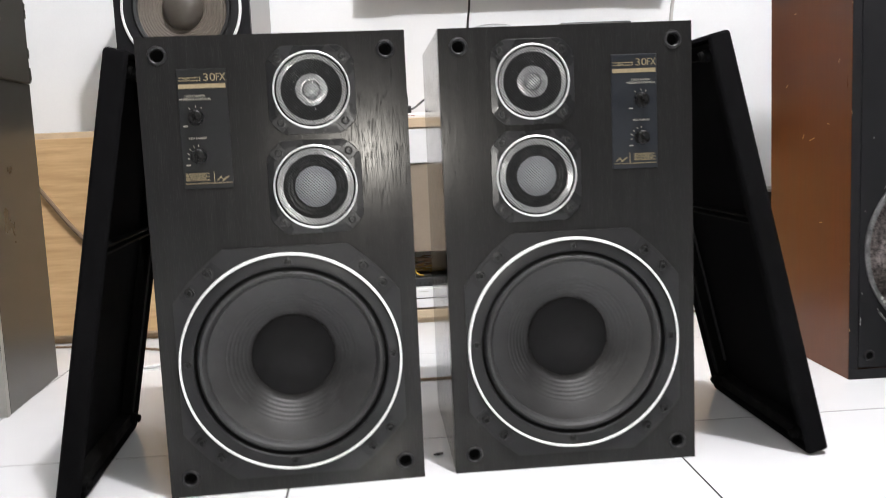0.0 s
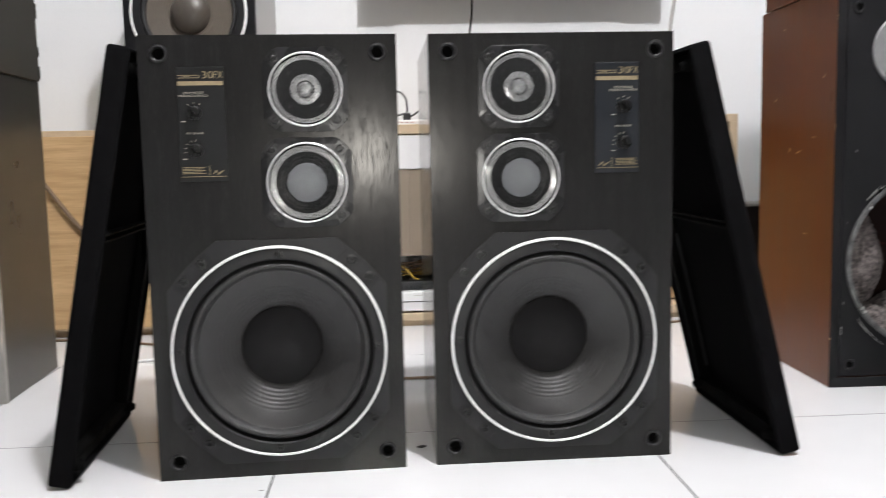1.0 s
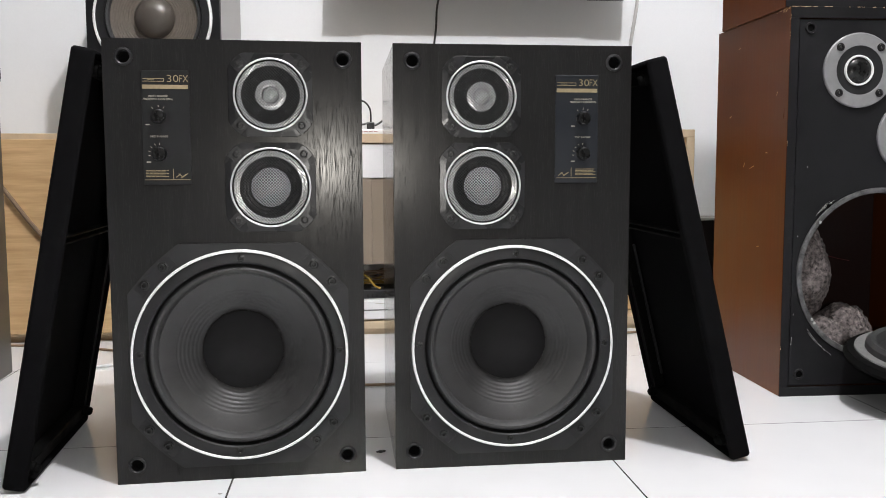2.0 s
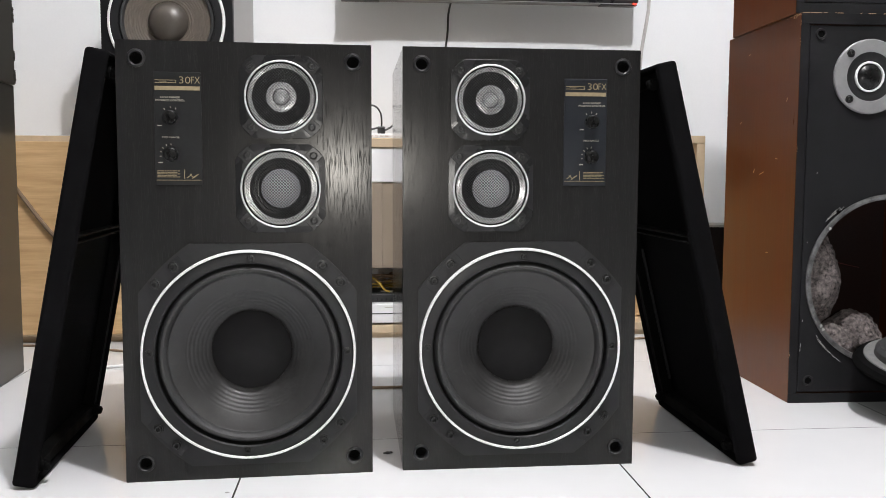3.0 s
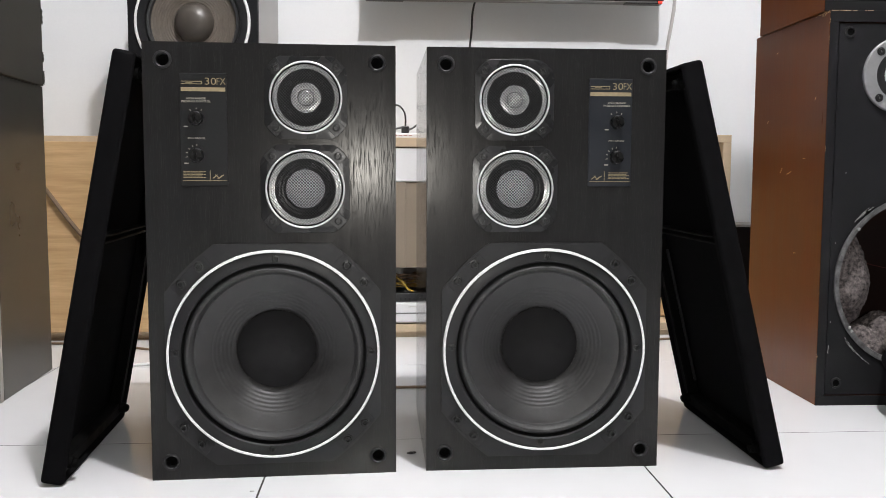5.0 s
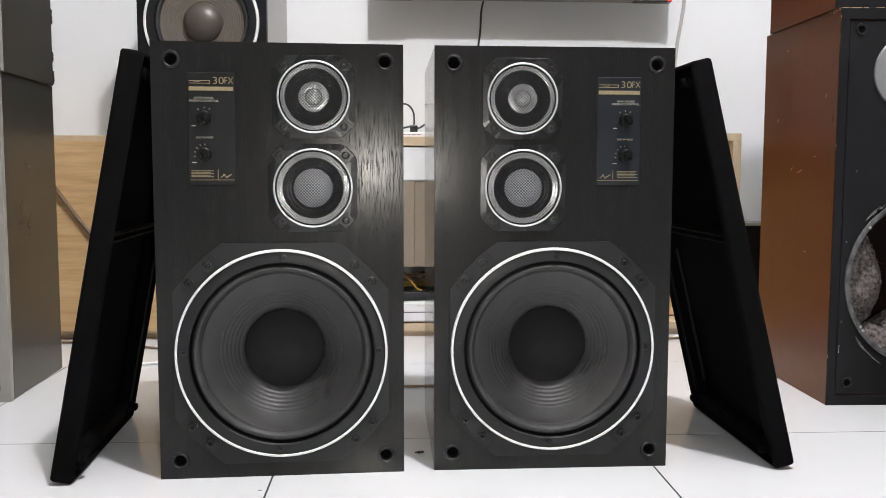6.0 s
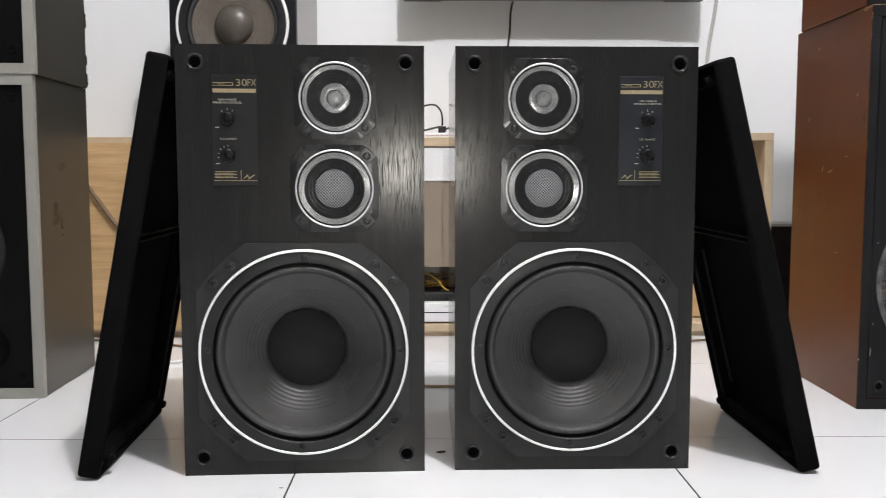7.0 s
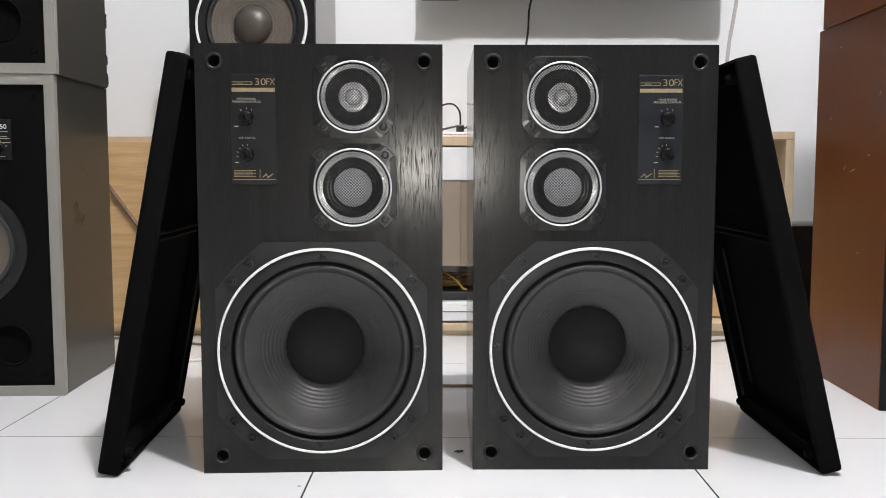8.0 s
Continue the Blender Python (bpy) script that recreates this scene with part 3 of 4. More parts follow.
# ---- the two grilles taken off, leaning on the loudspeakers' sides ----
def grille(at, label):
    """Local frame: x thickness (0 at the face that leans inwards), y depth of the panel, z its length; cloth on the far side (+x)."""
    g = thing("speaker_grille", label, "speaker grille", at, "removed speaker grilles")
    w, h, t = 0.374, 0.650, 0.034
    bm = box(0, t, 0, w, 0, h, 0.006, 3)
    inner = max((f for f in bm.faces if f.normal.x < -0.9), key=lambda f: f.calc_area())
    bmesh.ops.inset_region(bm, faces=[inner], thickness=0.004, use_even_offset=True)
    bmesh.ops.translate(bm, verts=inner.verts, vec=(0.027, 0, 0))
    part("cloth", bm, CLOTH, g, "stretched black cloth folded round the frame", True)
    bm = bmesh.new()
    for z0, z1, y0, y1 in ((0.011, 0.034, 0.011, w - 0.011), (h - 0.034, h - 0.011, 0.011, w - 0.011), (0.034, h - 0.034, 0.011, 0.034), (0.034, h - 0.034, w - 0.034, w - 0.011)):
        box(0.006, 0.0265, y0, y1, z0, z1, 0.002, 1, bm)
    part("frame", bm, FRAME, g, "black wooden frame")
    for k in (0, 1):
        part("crossbar", box(0.008, 0.022, 0.0342, w - 0.0342, h * 0.558 + k * 0.010, h * 0.558 + 0.0035 + k * 0.010, 0.001, 1), BAR, g)
    for y in (0.030, w - 0.030):
        for z in (0.028, h - 0.028):
            pg = part("peg", lathe([(0.0095, 0.004), (0.0095, -0.004), (0.0075, -0.005), (0.0070, -0.010), (0.0045, -0.012), (0, -0.012)], 20), FRAME, g, "black plastic peg", True,
                      at=pose(0.002, y, z, 0, 0, -90))
    part("brace_strip", box(0.021, 0.0262, w - 0.0375, w - 0.0345, 0.06, h * 0.5, 0.0008, 1), PLATE, g)
    return g


gl = grille(pose(0.785, -0.196, 0.0, 0, 0, 0.4) @ pose(0, 0, 0.0005, 0, -13.6, 0), "black cloth speaker grille leaning on a loudspeaker, inner frame showing")
# the other one is turned about, so that its inner side faces the other loudspeaker
g2 = grille(pose(-0.311, 0.162, 0.0, 0, 0, YAW_A) @ pose(0, 0, 0.0005, 0, 10.8, 0) @ pose(0, 0, 0, 0, 0, 180), "black cloth speaker grille leaning on a loudspeaker, shiny corner peg")


# ---- stack of two grey loudspeakers ----
def grey_speaker(at, label, torn=False):
    w, h, d = 0.38, 0.664, 0.314
    s = thing("grey_loudspeaker", label, "loudspeaker", at, "stacked grey loudspeakers")
    part("cabinet", box(-w, 0, 0.016, d, 0, h, 0.002, 2), GREYBOX, s, "taupe laminated cabinet")
    rim = bmesh.new()
    for x0, x1, z0, z1 in ((-w, 0, 0, 0.021), (-w, 0, h - 0.021, h), (-w, -w + 0.021, 0.021, h - 0.021), (-0.021, 0, 0.021, h - 0.021)):
        box(x0, x1, 0, 0.0158, z0, z1, 0.0004, 1, rim)
    part("front_rim", rim, GREYRIM, s, "pale grey front edge")
    ports = [(-0.109, 0.107, 0.042), (-w + 0.109, 0.107, 0.042)]
    part("baffle", pierced(-w + 0.021, -0.021, 0.021, h - 0.021, [*ports, (-w / 2, 0.31, 0.100)], 0.006, 0.0155), DEEP, s, "black front board")
    for x, z, r in ports:
        # shallow dish; the port's dark depth is painted black
        part("bass_port", lathe([(r + 0.003, 0.0055), (r, 0.004), (r - 0.002, 0.008), (r - 0.002, 0.015), (0, 0.0156)], 40), HOLE, s, "round bass port", True, at=pose(x, 0, z))
    wf = part("woofer", lathe([(0.098, 0.010), (0.100, 0.003), (0.106, 0.001), (0.1215, 0.001), (0.122, 0.006)], 64), PLATE, s, "black woofer ring", True, at=pose(-w / 2, 0, 0.31))
    part("surround", lathe([(0.099, 0.008), (0.094, 0.002), (0.088, 0.003), (0.084, 0.010)], 64), RUBBER, wf, "black rubber surround", True)
    part("cone", lathe([(0.085, 0.009), (0.04, 0.014), (0.03, 0.011), (0, 0.008)], 64), TANCONE, wf, "beige paper cone", True)
    for x in (-0.044, -w + 0.044):
        for z in (0.048, h - 0.046):
            part("grille_socket", lathe([(0.0085, 0.0058), (0.0075, 0.0045), (0.0058, 0.0045), (0.0055, 0.0054), (0, 0.0054)], 18), HOLE, s, "", True, at=pose(x, 0, z))
    pl = part("control_panel", box(-0.03, 0.03, -0.0015, 0.002, -0.041, 0.041, 0.001, 1), PANEL, s, "small black control panel", at=pose(-0.121, 0.004, 0.532))
    words("250", 0.014, WHITE, pl, pose(0.012, -0.0018, 0.026))
    for z, wd in ((0.016, 0.045), (0.006, 0.04), (0.002, 0.05), (-0.006, 0.054), (-0.034, 0.03)):
        bar(wd, 0.0012, GREYP, pl, 0.002, z, y=-0.0018)
    part("knob", lathe([(0.010, 0), (0.009, -0.010), (0, -0.010)], 24), KNOB, pl, "", True, at=pose(0.006, -0.0015, -0.018))
    for a in (20, 50, 80, 110):
        part("tick", box(-0.002, 0.002, -0.0002, 0.0002, -0.0006, 0.0006), GREYP, pl, at=pose(0.006 + 0.0145 * math.cos(radians(a)), -0.0018, -0.018 + 0.0145 * math.sin(radians(a)), 0, -a, 0))
    if torn:
        # laminate torn and lifted along the rear edge
        rag = random.Random(4)
        for z, ln in ((0.004, 0.030), (0.055, 0.022), (0.14, 0.035), (0.30, 0.02)):
            bm = bmesh.new()
            n = 8
            a = [bm.verts.new((0.0012, d - 0.012 + rag.uniform(-0.002, 0.002), z + ln * i / n)) for i in range(n + 1)]
            b = [bm.verts.new((0.0014 + rag.uniform(0, 0.0016), d + rag.uniform(-0.001, 0.0015), z + ln * i / n + rag.uniform(-0.001, 0.001))) for i in range(n + 1)]
            c = [bm.verts.new((0.0002, d - 0.001, z + ln * i / n)) for i in range(n + 1)]
            for p, q in ((a, b), (b, c)):
                for i in range(n):
                    bm.faces.new((p[i], q[i], q[i + 1], p[i + 1]))
            part("torn_laminate", bm, GREYBOX, s, "lifted torn laminate")
    for z in (-0.036, 0.036):
        part("screw", box(-0.002, 0.002, -0.001, 0.0, -0.002, 0.002, 0.0006, 1), SCREW, pl, at=pose(0.026, -0.0015, z))
    return s


grey_speaker(pose(-0.590, 0.282, 0, 0, 0, 2.7), "taupe loudspeaker with black front standing on the floor")
grey_speaker(pose(-0.583, 0.280, 0.6645, 0, 0, 3.3), "taupe loudspeaker stacked on another, torn rear edge", True)


# ---- stack of two brown loudspeakers ----
def brown_speaker(at, label, h, opened, d):
    w = 0.41
    s = thing("brown_loudspeaker", label, "loudspeaker", at, "stacked brown loudspeakers")
    cab = bmesh.new()
    box(0, 0.018, 0.002, d, 0, h, 0.0010, 1, cab)
    box(w - 0.018, w, 0.002, d, 0, h, 0.0010, 1, cab)
    box(0.018, w - 0.018, 0.002, d, 0, 0.018, 0, 1, cab)
    box(0.018, w - 0.018, 0.002, d, h - 0.018, h, 0, 1, cab)
    part("cabinet", cab, BROWN, s, "worn brown wood-veneered cabinet")
    part("back_board", box(0.018, w - 0.018, d - 0.018, d - 0.001, 0.018, h - 0.018), INSIDE, s)
    wz = 0.252
    fr = bmesh.new()
    for x0, x1, z0, z1 in ((0, w, 0, 0.020), (0, w, h - 0.022, h), (0, 0.018, 0.020, h - 0.022), (w - 0.018, w, 0.020, h - 0.022)):
        box(x0, x1, 0, 0.0019, z0, z1, 0.0006, 1, fr)
    part("front_frame", fr, BAFFLE, s, "black front edge")
    part("baffle", pierced(0.0205, w - 0.0205, 0.0225, h - 0.0245, [(w / 2, wz, 0.170)], 0.003, 0.020, 72), BAFFLE, s, "black painted front board")
    for x in (0.042, w - 0.042):
        for z in (0.046, h - 0.041):
            so = part("grille_socket", lathe([(0.0115, 0.003), (0.0105, -0.0005), (0.0075, -0.0005), (0.0070, 0.0026)], 20), PLATE, s, "", True, at=pose(x, 0, z))
            part("socket_hole", lathe([(0.0072, 0.0022), (0, 0.0022)], 18), HOLE, so)
    for x, z, k in ((0.144, h - 0.124, 0), (w - 0.148, h - 0.255, 1)):
        tw = part("tweeter" if not k else "midrange", lathe([(0.074, 0.003), (0.074, -0.002), (0.072, -0.0035), (0.049, -0.0035), (0.047, -0.002)], 64), SATINGREY, s, "grey metal faceplate", True, at=pose(x, 0, z))
        part("black_ring", lathe([(0.0485, -0.003), (0.046, -0.0035), (0.034, 0.001), (0.029, 0.002)], 56), PLATE, tw, "", True)
        part("white_ring", lathe([(0.0305, 0.001), (0.0295, -0.003), (0.027, -0.003), (0.0262, 0.001)], 48), WHITE, tw, "white ring", True)
        part("dome", lathe([(0.0265, 0.002), (0.021, -0.003), (0.012, -0.0075), (0, -0.009)], 40), KNOB, tw, "glossy black dome", True)
        add_screws(big_screw, [(0.0615 * math.cos(radians(a)), 0.0615 * math.sin(radians(a))) for a in (47, 133, 227, 313)], tw, -0.0035)
    if opened:
        part("woofer_cutout", lathe([(0.176, 0.0025), (0.176, -0.001), (0.172, -0.0025), (0.1665, -0.0015), (0.165, 0.006), (0.164, 0.018)], 96), ALU, s, "bare scratched ring of the empty woofer opening", True, at=pose(w / 2, 0, wz))
        rag = random.Random(5)
        # ragged filler and glue left round the opening
        for a0, a1, r0, r1, wide, gap in ((124, 139, 0.1805, 0.183, 0.0022, 0.25), (126, 136, 0.185, 0.184, 0.0012, 0.4), (217, 241, 0.186, 0.193, 0.0014, 0.12), (219, 228, 0.189, 0.191, 0.0009, 0.4)):
            bm = bmesh.new()
            last, n = None, 70
            for i in range(n):
                u = i / (n - 1)
                a, rr = radians(a0 + (a1 - a0) * u), r0 + (r1 - r0) * u + rag.uniform(-0.0008, 0.0008)
                hw = wide * rag.uniform(0.25, 1.0) * math.sin(math.pi * (0.06 + 0.88 * u)) ** 0.5
                row = [bm.verts.new((w / 2 + q * math.cos(a), y, wz + q * math.sin(a))) for q, y in ((rr - hw, 0.0028), (rr, 0.0014), (rr + hw, 0.0028))]
                if last and rag.random() > gap:
                    for k in (0, 1):
                        bm.faces.new((last[k], last[k + 1], row[k + 1], row[k]))
                last = row
            part("glue_residue", bm, SCUFF, s, "pale ragged glue residue", True)
        part("screw_hole", lathe([(0.0046, 0.0024), (0.0042, 0.0010), (0.0034, 0.0010), (0, 0.0014)], 16), HOLE, s, at=pose(w / 2 + 0.1785 * math.cos(radians(129)), 0, wz + 0.1785 * math.sin(radians(129))))
        for x, z, ln in ((0.0235, 0.115, 0.016), (0.030, 0.33, 0.003), (0.045, 0.47, 0.004), (0.026, 0.17, 0.004)):
            part("scratch", box(-0.0005, 0.0005, 0.0022, 0.0032, -ln / 2, ln / 2), SCUFF, s, at=pose(x, 0, z, 0, 4, 0))
        for a in (213, 216, 141):
            bm = bmesh.new()
            bmesh.ops.create_icosphere(bm, subdivisions=2, radius=0.0032)
            for v in bm.verts:
                v.co = v.co * (1 + 0.5 * noise.noise(v.co * 500 + Vector((a, 0, 0))))
                v.co.y *= 0.5
            part("glue_residue", bm, SCUFF, s, "", True, at=pose(w / 2 + 0.169 * math.cos(radians(a)), -0.0025, wz + 0.169 * math.sin(radians(a))))
        for (cx, cy, cz), (sx, sy, sz), seed in (((0.072, 0.080, 0.252), (0.060, 0.055, 0.100), 1), ((0.112, 0.080, 0.098), (0.060, 0.050, 0.058), 2), ((0.195, 0.12, 0.112), (0.058, 0.06, 0.060), 3)):
            bm = bmesh.new()
            bmesh.ops.create_icosphere(bm, subdivisions=5, radius=1)
            for v in bm.verts:
                q = v.co.copy()
                f = 1 + 0.16 * noise.noise(q * 1.6 + Vector((seed * 7, 0, 0))) + 0.07 * noise.noise(q * 7 + Vector((0, seed * 5, 0))) + 0.035 * noise.noise(q * 20)
                v.co = Vector((cx + q.x * sx * f, cy + q.y * sy * f, max(cz + q.z * sz * f, 0.019)))
                v.co.x = max(v.co.x, 0.0185)
                v.co.y = max(v.co.y, 0.0215)
            part("wadding", bm, FOAM, s, "grey mottled acoustic wadding", True)
        tube("loose_wire", [(0.135, 0.17, 0.285), (0.16, 0.16, 0.278), (0.20, 0.15, 0.268), (0.23, 0.16, 0.262)], 0.0007, WIRERED, s, "thin red wire")
    if opened:
        rag = random.Random(21)
        bm = bmesh.new()
        x = 0.002
        while x < w - 0.01:
            step = rag.uniform(0.002, 0.014)
            if rag.random() < (0.9 if x < 0.05 else 0.55):
                box(x, x + step * rag.uniform(0.6, 1.0), -0.0006, 0.003, h - 0.0003 - rag.uniform(0.0, 0.0012) ** 1.0, h + 0.0002, 0, 1, bm)
            x += step
        part("chipped_seam", bm, CHIP, s, "bare wood along the chipped seam", False)
        for sy, sz, ln, tilt in ((0.16, 0.47, 0.022, 75), (0.20, 0.475, 0.012, 40), (0.09, 0.50, 0.010, 95), (0.28, 0.585, 0.010, 60), (0.05, 0.62, 0.008, 30), (0.12, 0.30, 0.012, 85), (0.24, 0.735, 0.008, 80)):
            part("scratch", box(-0.0003, 0.0003, -0.0006, 0.0006, -ln / 2, ln / 2), CHIP, s, at=pose(-0.0002, sy, sz, tilt, 0, 0))
    if opened:
        rag = random.Random(33)
        bm = bmesh.new()
        for i in range(26):
            y, z = 0.001 + abs(rag.gauss(0, 0.022)), h - abs(rag.gauss(0, 0.0035))
            box(-0.0005, 0.0004, y, y + rag.uniform(0.001, 0.006), z - rag.uniform(0.0005, 0.002), z, 0, 1, bm)
        part("chipped_seam", bm, CHIP, s, "bare wood where the veneer broke off")
    # bare chips along the front edge
    rag = random.Random(9)
    for z in (0.10, 0.225, 0.52, h - 0.018, h - 0.055):
        bm = bmesh.new()
        for i in range(6):
            bmesh.ops.create_icosphere(bm, subdivisions=1, radius=rag.uniform(0.0006, 0.0014), matrix=Matrix.Translation((0.0005, 0.0005 + rag.uniform(0, 0.003), z + rag.uniform(-0.008, 0.008))) @ Matrix.Diagonal((0.5, 0.7, 1.8, 1)))
        part("edge_chip", bm, CHIP, s, "bare chipped edge", True)
    return s


SATINGREY = mat("grey_faceplate", (0.235, 0.235, 0.24), 0.48, metal=0.2, vary=0.08, scale=60)
WIRERED = mat("red_wire", (0.12, 0.012, 0.01), 0.6)
R = pose(1.0535, 0.177, 0, 0, 0, -1.3)
brown_speaker(R, "worn brown loudspeaker on the floor with empty woofer opening", 0.786, True, 0.362)
brown_speaker(pose(1.046, 0.182, 0.7862, 0, 0, -2.0) @ pose(0.0, 0.004, 0), "worn brown loudspeaker stacked on another one", 0.786, False, 0.326)


# ---- the console, the television and the wall ----
def console():
    c = thing("tv_console", "light oak television console with drawers, long and low", "console", pose(0, 0.955, 0))
    xl, xr, d, z0, zt = -1.10, 1.176, 0.44, 0.016, 0.566
    zr = zt + 0.013
    part("top", box(xl, 0.6195, 0, d, zt - 0.026, zt, 0.0015, 1), OAKE, c, "pale oak top board")
    part("top", box(0.62, xr, 0, d, zr - 0.022, zr, 0.0015, 1), OAKE, c, "pale oak top board of the end unit")
    part("bottom", box(xl, xr, 0, d, z0, z0 + 0.022, 0.0015, 1), OAKE, c)
    part("plinth", box(xl + 0.02, xr - 0.02, 0.012, d - 0.02, 0, z0), OAKE, c)
    for x in (xl, -0.06, 0.62, xr - 0.024):
        part("side_panel", box(x, x + 0.024, 0.0005, d, z0 + 0.022, (zr - 0.022 if x > 0.6 else zt - 0.026), 0.001, 1), OAKE, c)
    part("drop_door", box(xl + 0.002, -0.062, -0.0185, -0.0005, z0 + 0.010, zt - 0.0165, 0.0008, 1), OAK, c, "light oak flap door")
    zz = z0 + 0.024
    for i in range(3):
        hh = (zr - 0.024 - zz) / 3 if i == 0 else hh
        part("drawer", box(0.646, xr - 0.026, 0.095, 0.113, zz + i * hh + 0.002, zz + (i + 1) * hh - 0.002, 0.001, 1), OAK, c, "light oak drawer front")
    part("drawer", box(-0.034, 0.618, 0.004, 0.022, 0.444, zt - 0.029, 0.001, 1), WHITEP, c, "glossy white drawer front")
    part("panel", box(-0.034, 0.2428, 0.005, 0.022, 0.200, 0.442, 0.0005, 1), TAUPE, c, "taupe panel")
    part("panel", box(0.2432, 0.618, 0.009, 0.022, 0.200, 0.442, 0.0005, 1), TAUPE, c, "taupe panel")
    part("shelf", box(-0.036, 0.62, 0.18, d - 0.022, 0.188, 0.199), DARKW, c, "dark inner shelf")
    return c


console()
# thin brown line slanting down across the oak door
tube("slanted_tube", [(-0.80, 0.930, 0.53), (-0.77, 0.929, 0.475), (-0.71, 0.928, 0.39), (-0.66, 0.929, 0.32), (-0.60, 0.930, 0.25)], 0.006, BCABLE, label="thin brown tube slanting down in front of the oak door", category="cable")


def rear_speaker():
    m = pose(-0.349, 1.015, 0.5665, 0, 0, -4)
    s = thing("rear_loudspeaker", "black loudspeaker with tan cone standing on the console", "loudspeaker", m)
    w, h, d = 0.363, 0.545, 0.30
    part("cabinet", box(-w / 2, w / 2, 0.016, d, 0, h, 0.002, 2), GREYSIDE, s, "pale grey cabinet side")
    z = 0.318
    part("baffle", pierced(-w / 2, w / 2, 0, h, [(0, z, 0.150)], 0, 0.0158, 64), BAFFLE, s, "black front board")
    wf = part("woofer", lathe([(0.162, 0), (0.162, -0.006), (0.157, -0.008), (0.1545, -0.006)], 96), WHITE, s, "white woofer ring", True, at=pose(0, 0, z))
    part("basket_rim", lathe([(0.155, -0.005), (0.150, -0.006), (0.134, -0.004), (0.131, 0.006)], 96), PLATE, wf, "black rim", True)
    part("surround", lathe([(0.132, 0.004), (0.128, -0.003), (0.122, -0.002), (0.119, 0.006)], 96), RUBBER, wf, "black rubber surround", True)
    prof = [(0.1195, 0.0055)]
    for i in range(60):
        u = i / 59
        prof.append((0.118 - 0.064 * u, 0.0065 + 0.008 * u + 0.0005 * math.sin(u * 60)))
    part("cone", lathe(prof, 96), TANCONE, wf, "ribbed tan-grey cone", True)
    part("dust_cap", lathe([(0.0555, 0.0145), (0.054, 0.008), (0.046, -0.004), (0.034, -0.013), (0.018, -0.018), (0, -0.0195)], 64), TANCAP, wf, "domed grey dust cap", True)
    return s


rear_speaker()


def television():
    t = thing("television", "flat black television hung on the white wall", "television", pose(0.604, 1.302, 1.0185))
    part("casing", box(-0.476, 0.476, 0, 0.05, 0, 0.56, 0.006, 2), TVP, t, "black plastic casing")
    part("screen", box(-0.464, 0.464, -0.002, 0.001, 0.018, 0.55), KNOB, t, "dark glossy screen")
    part("bottom_strip", box(-0.454, 0.454, 0.004, 0.046, -0.004, 0.0005, 0.001, 1), TVS, t, "grey bottom strip")
    part("wall_bracket", box(-0.2, 0.2, 0.05, 0.117, 0.15, 0.42, 0.003, 1), TVP, t)
    for x in (-0.42, 0.41):
        part("foot_socket", box(x - 0.06, x + 0.06, 0.002, 0.035, -0.008, -0.0042, 0.001, 1), TVP, t)
    part("standby_light", box(0.456, 0.468, -0.004, 0.002, -0.006, 0.000, 0.001, 1), LED, t, "small red standby light")
    return t


television()
tube("television_cable", [(0.475, 1.340, 1.022), (0.472, 1.404, 0.99), (0.470, 1.413, 0.93), (0.462, 1.414, 0.86), (0.45, 1.412, 0.70), (0.43, 1.40, 0.575)], 0.0035, CABLE, label="thin black cable hanging from the television", category="cable")
tube("wall_cable", [(1.15, 1.412, 1.35), (1.150, 1.413, 1.06), (1.143, 1.414, 0.98), (1.128, 1.414, 0.88), (1.120, 1.413, 0.75), (1.115, 1.405, 0.58)], 0.006, GCABLE, label="grey cable running down the white wall", category="cable")

dk = thing("low_cabinet", "low dark brown cabinet with pale top by the wall", "cabinet", pose(1.215, 1.05, 0))
part("body", box(0, 0.75, 0.244, 0.365, 0, 0.294, 0.002, 1), DARKW, dk, "dark brown body")
part("top", box(-0.004, 0.754, 0.24, 0.367, 0.2945, 0.303, 0.001, 1), GREYRIM, dk, "pale grey top")

# things in and on the console, seen between the two loudspeakers
ps = thing("power_strip", "white power strip with faint red print on the console", "power strip", pose(0.235, 1.00, 0.5665))
part("body", box(-0.11, 0.09, 0, 0.05, 0, 0.014, 0.003, 2), WHITEP, ps)
for i in range(5):
    part("printed_bar", box(-0.004, 0.006, -0.0004, 0.0004, -0.0008, 0.0008), RED, ps, at=pose(-0.035 + i * 0.014, -0.0002, 0.007))
plug = thing("plug", "black plug with a curved black cable", "plug", pose(0.243, 1.02, 0.5805) @ Matrix.Scale(0.8, 4))
part("body", box(-0.014, 0.014, -0.012, 0.012, 0, 0.026, 0.004, 2), BLACKP, plug)
tube("plug_cable", [(0, 0, 0.02), (0.001, 0, 0.045), (-0.003, 0.002, 0.075), (-0.022, 0.004, 0.098), (-0.05, 0.006, 0.10), (-0.08, 0.01, 0.085), (-0.11, 0.012, 0.04)], 0.0032, CABLE, plug)
tube("plug_cable", [(0.01, 0, 0.012), (0.03, 0.005, 0.022), (0.06, 0.012, 0.045)], 0.0035, CABLE, plug)
tube("plug_cable", [(-0.10, -0.01, 0.0), (-0.05, -0.012, 0.012), (-0.01, -0.008, 0.022)], 0.0035, CABLE, plug)

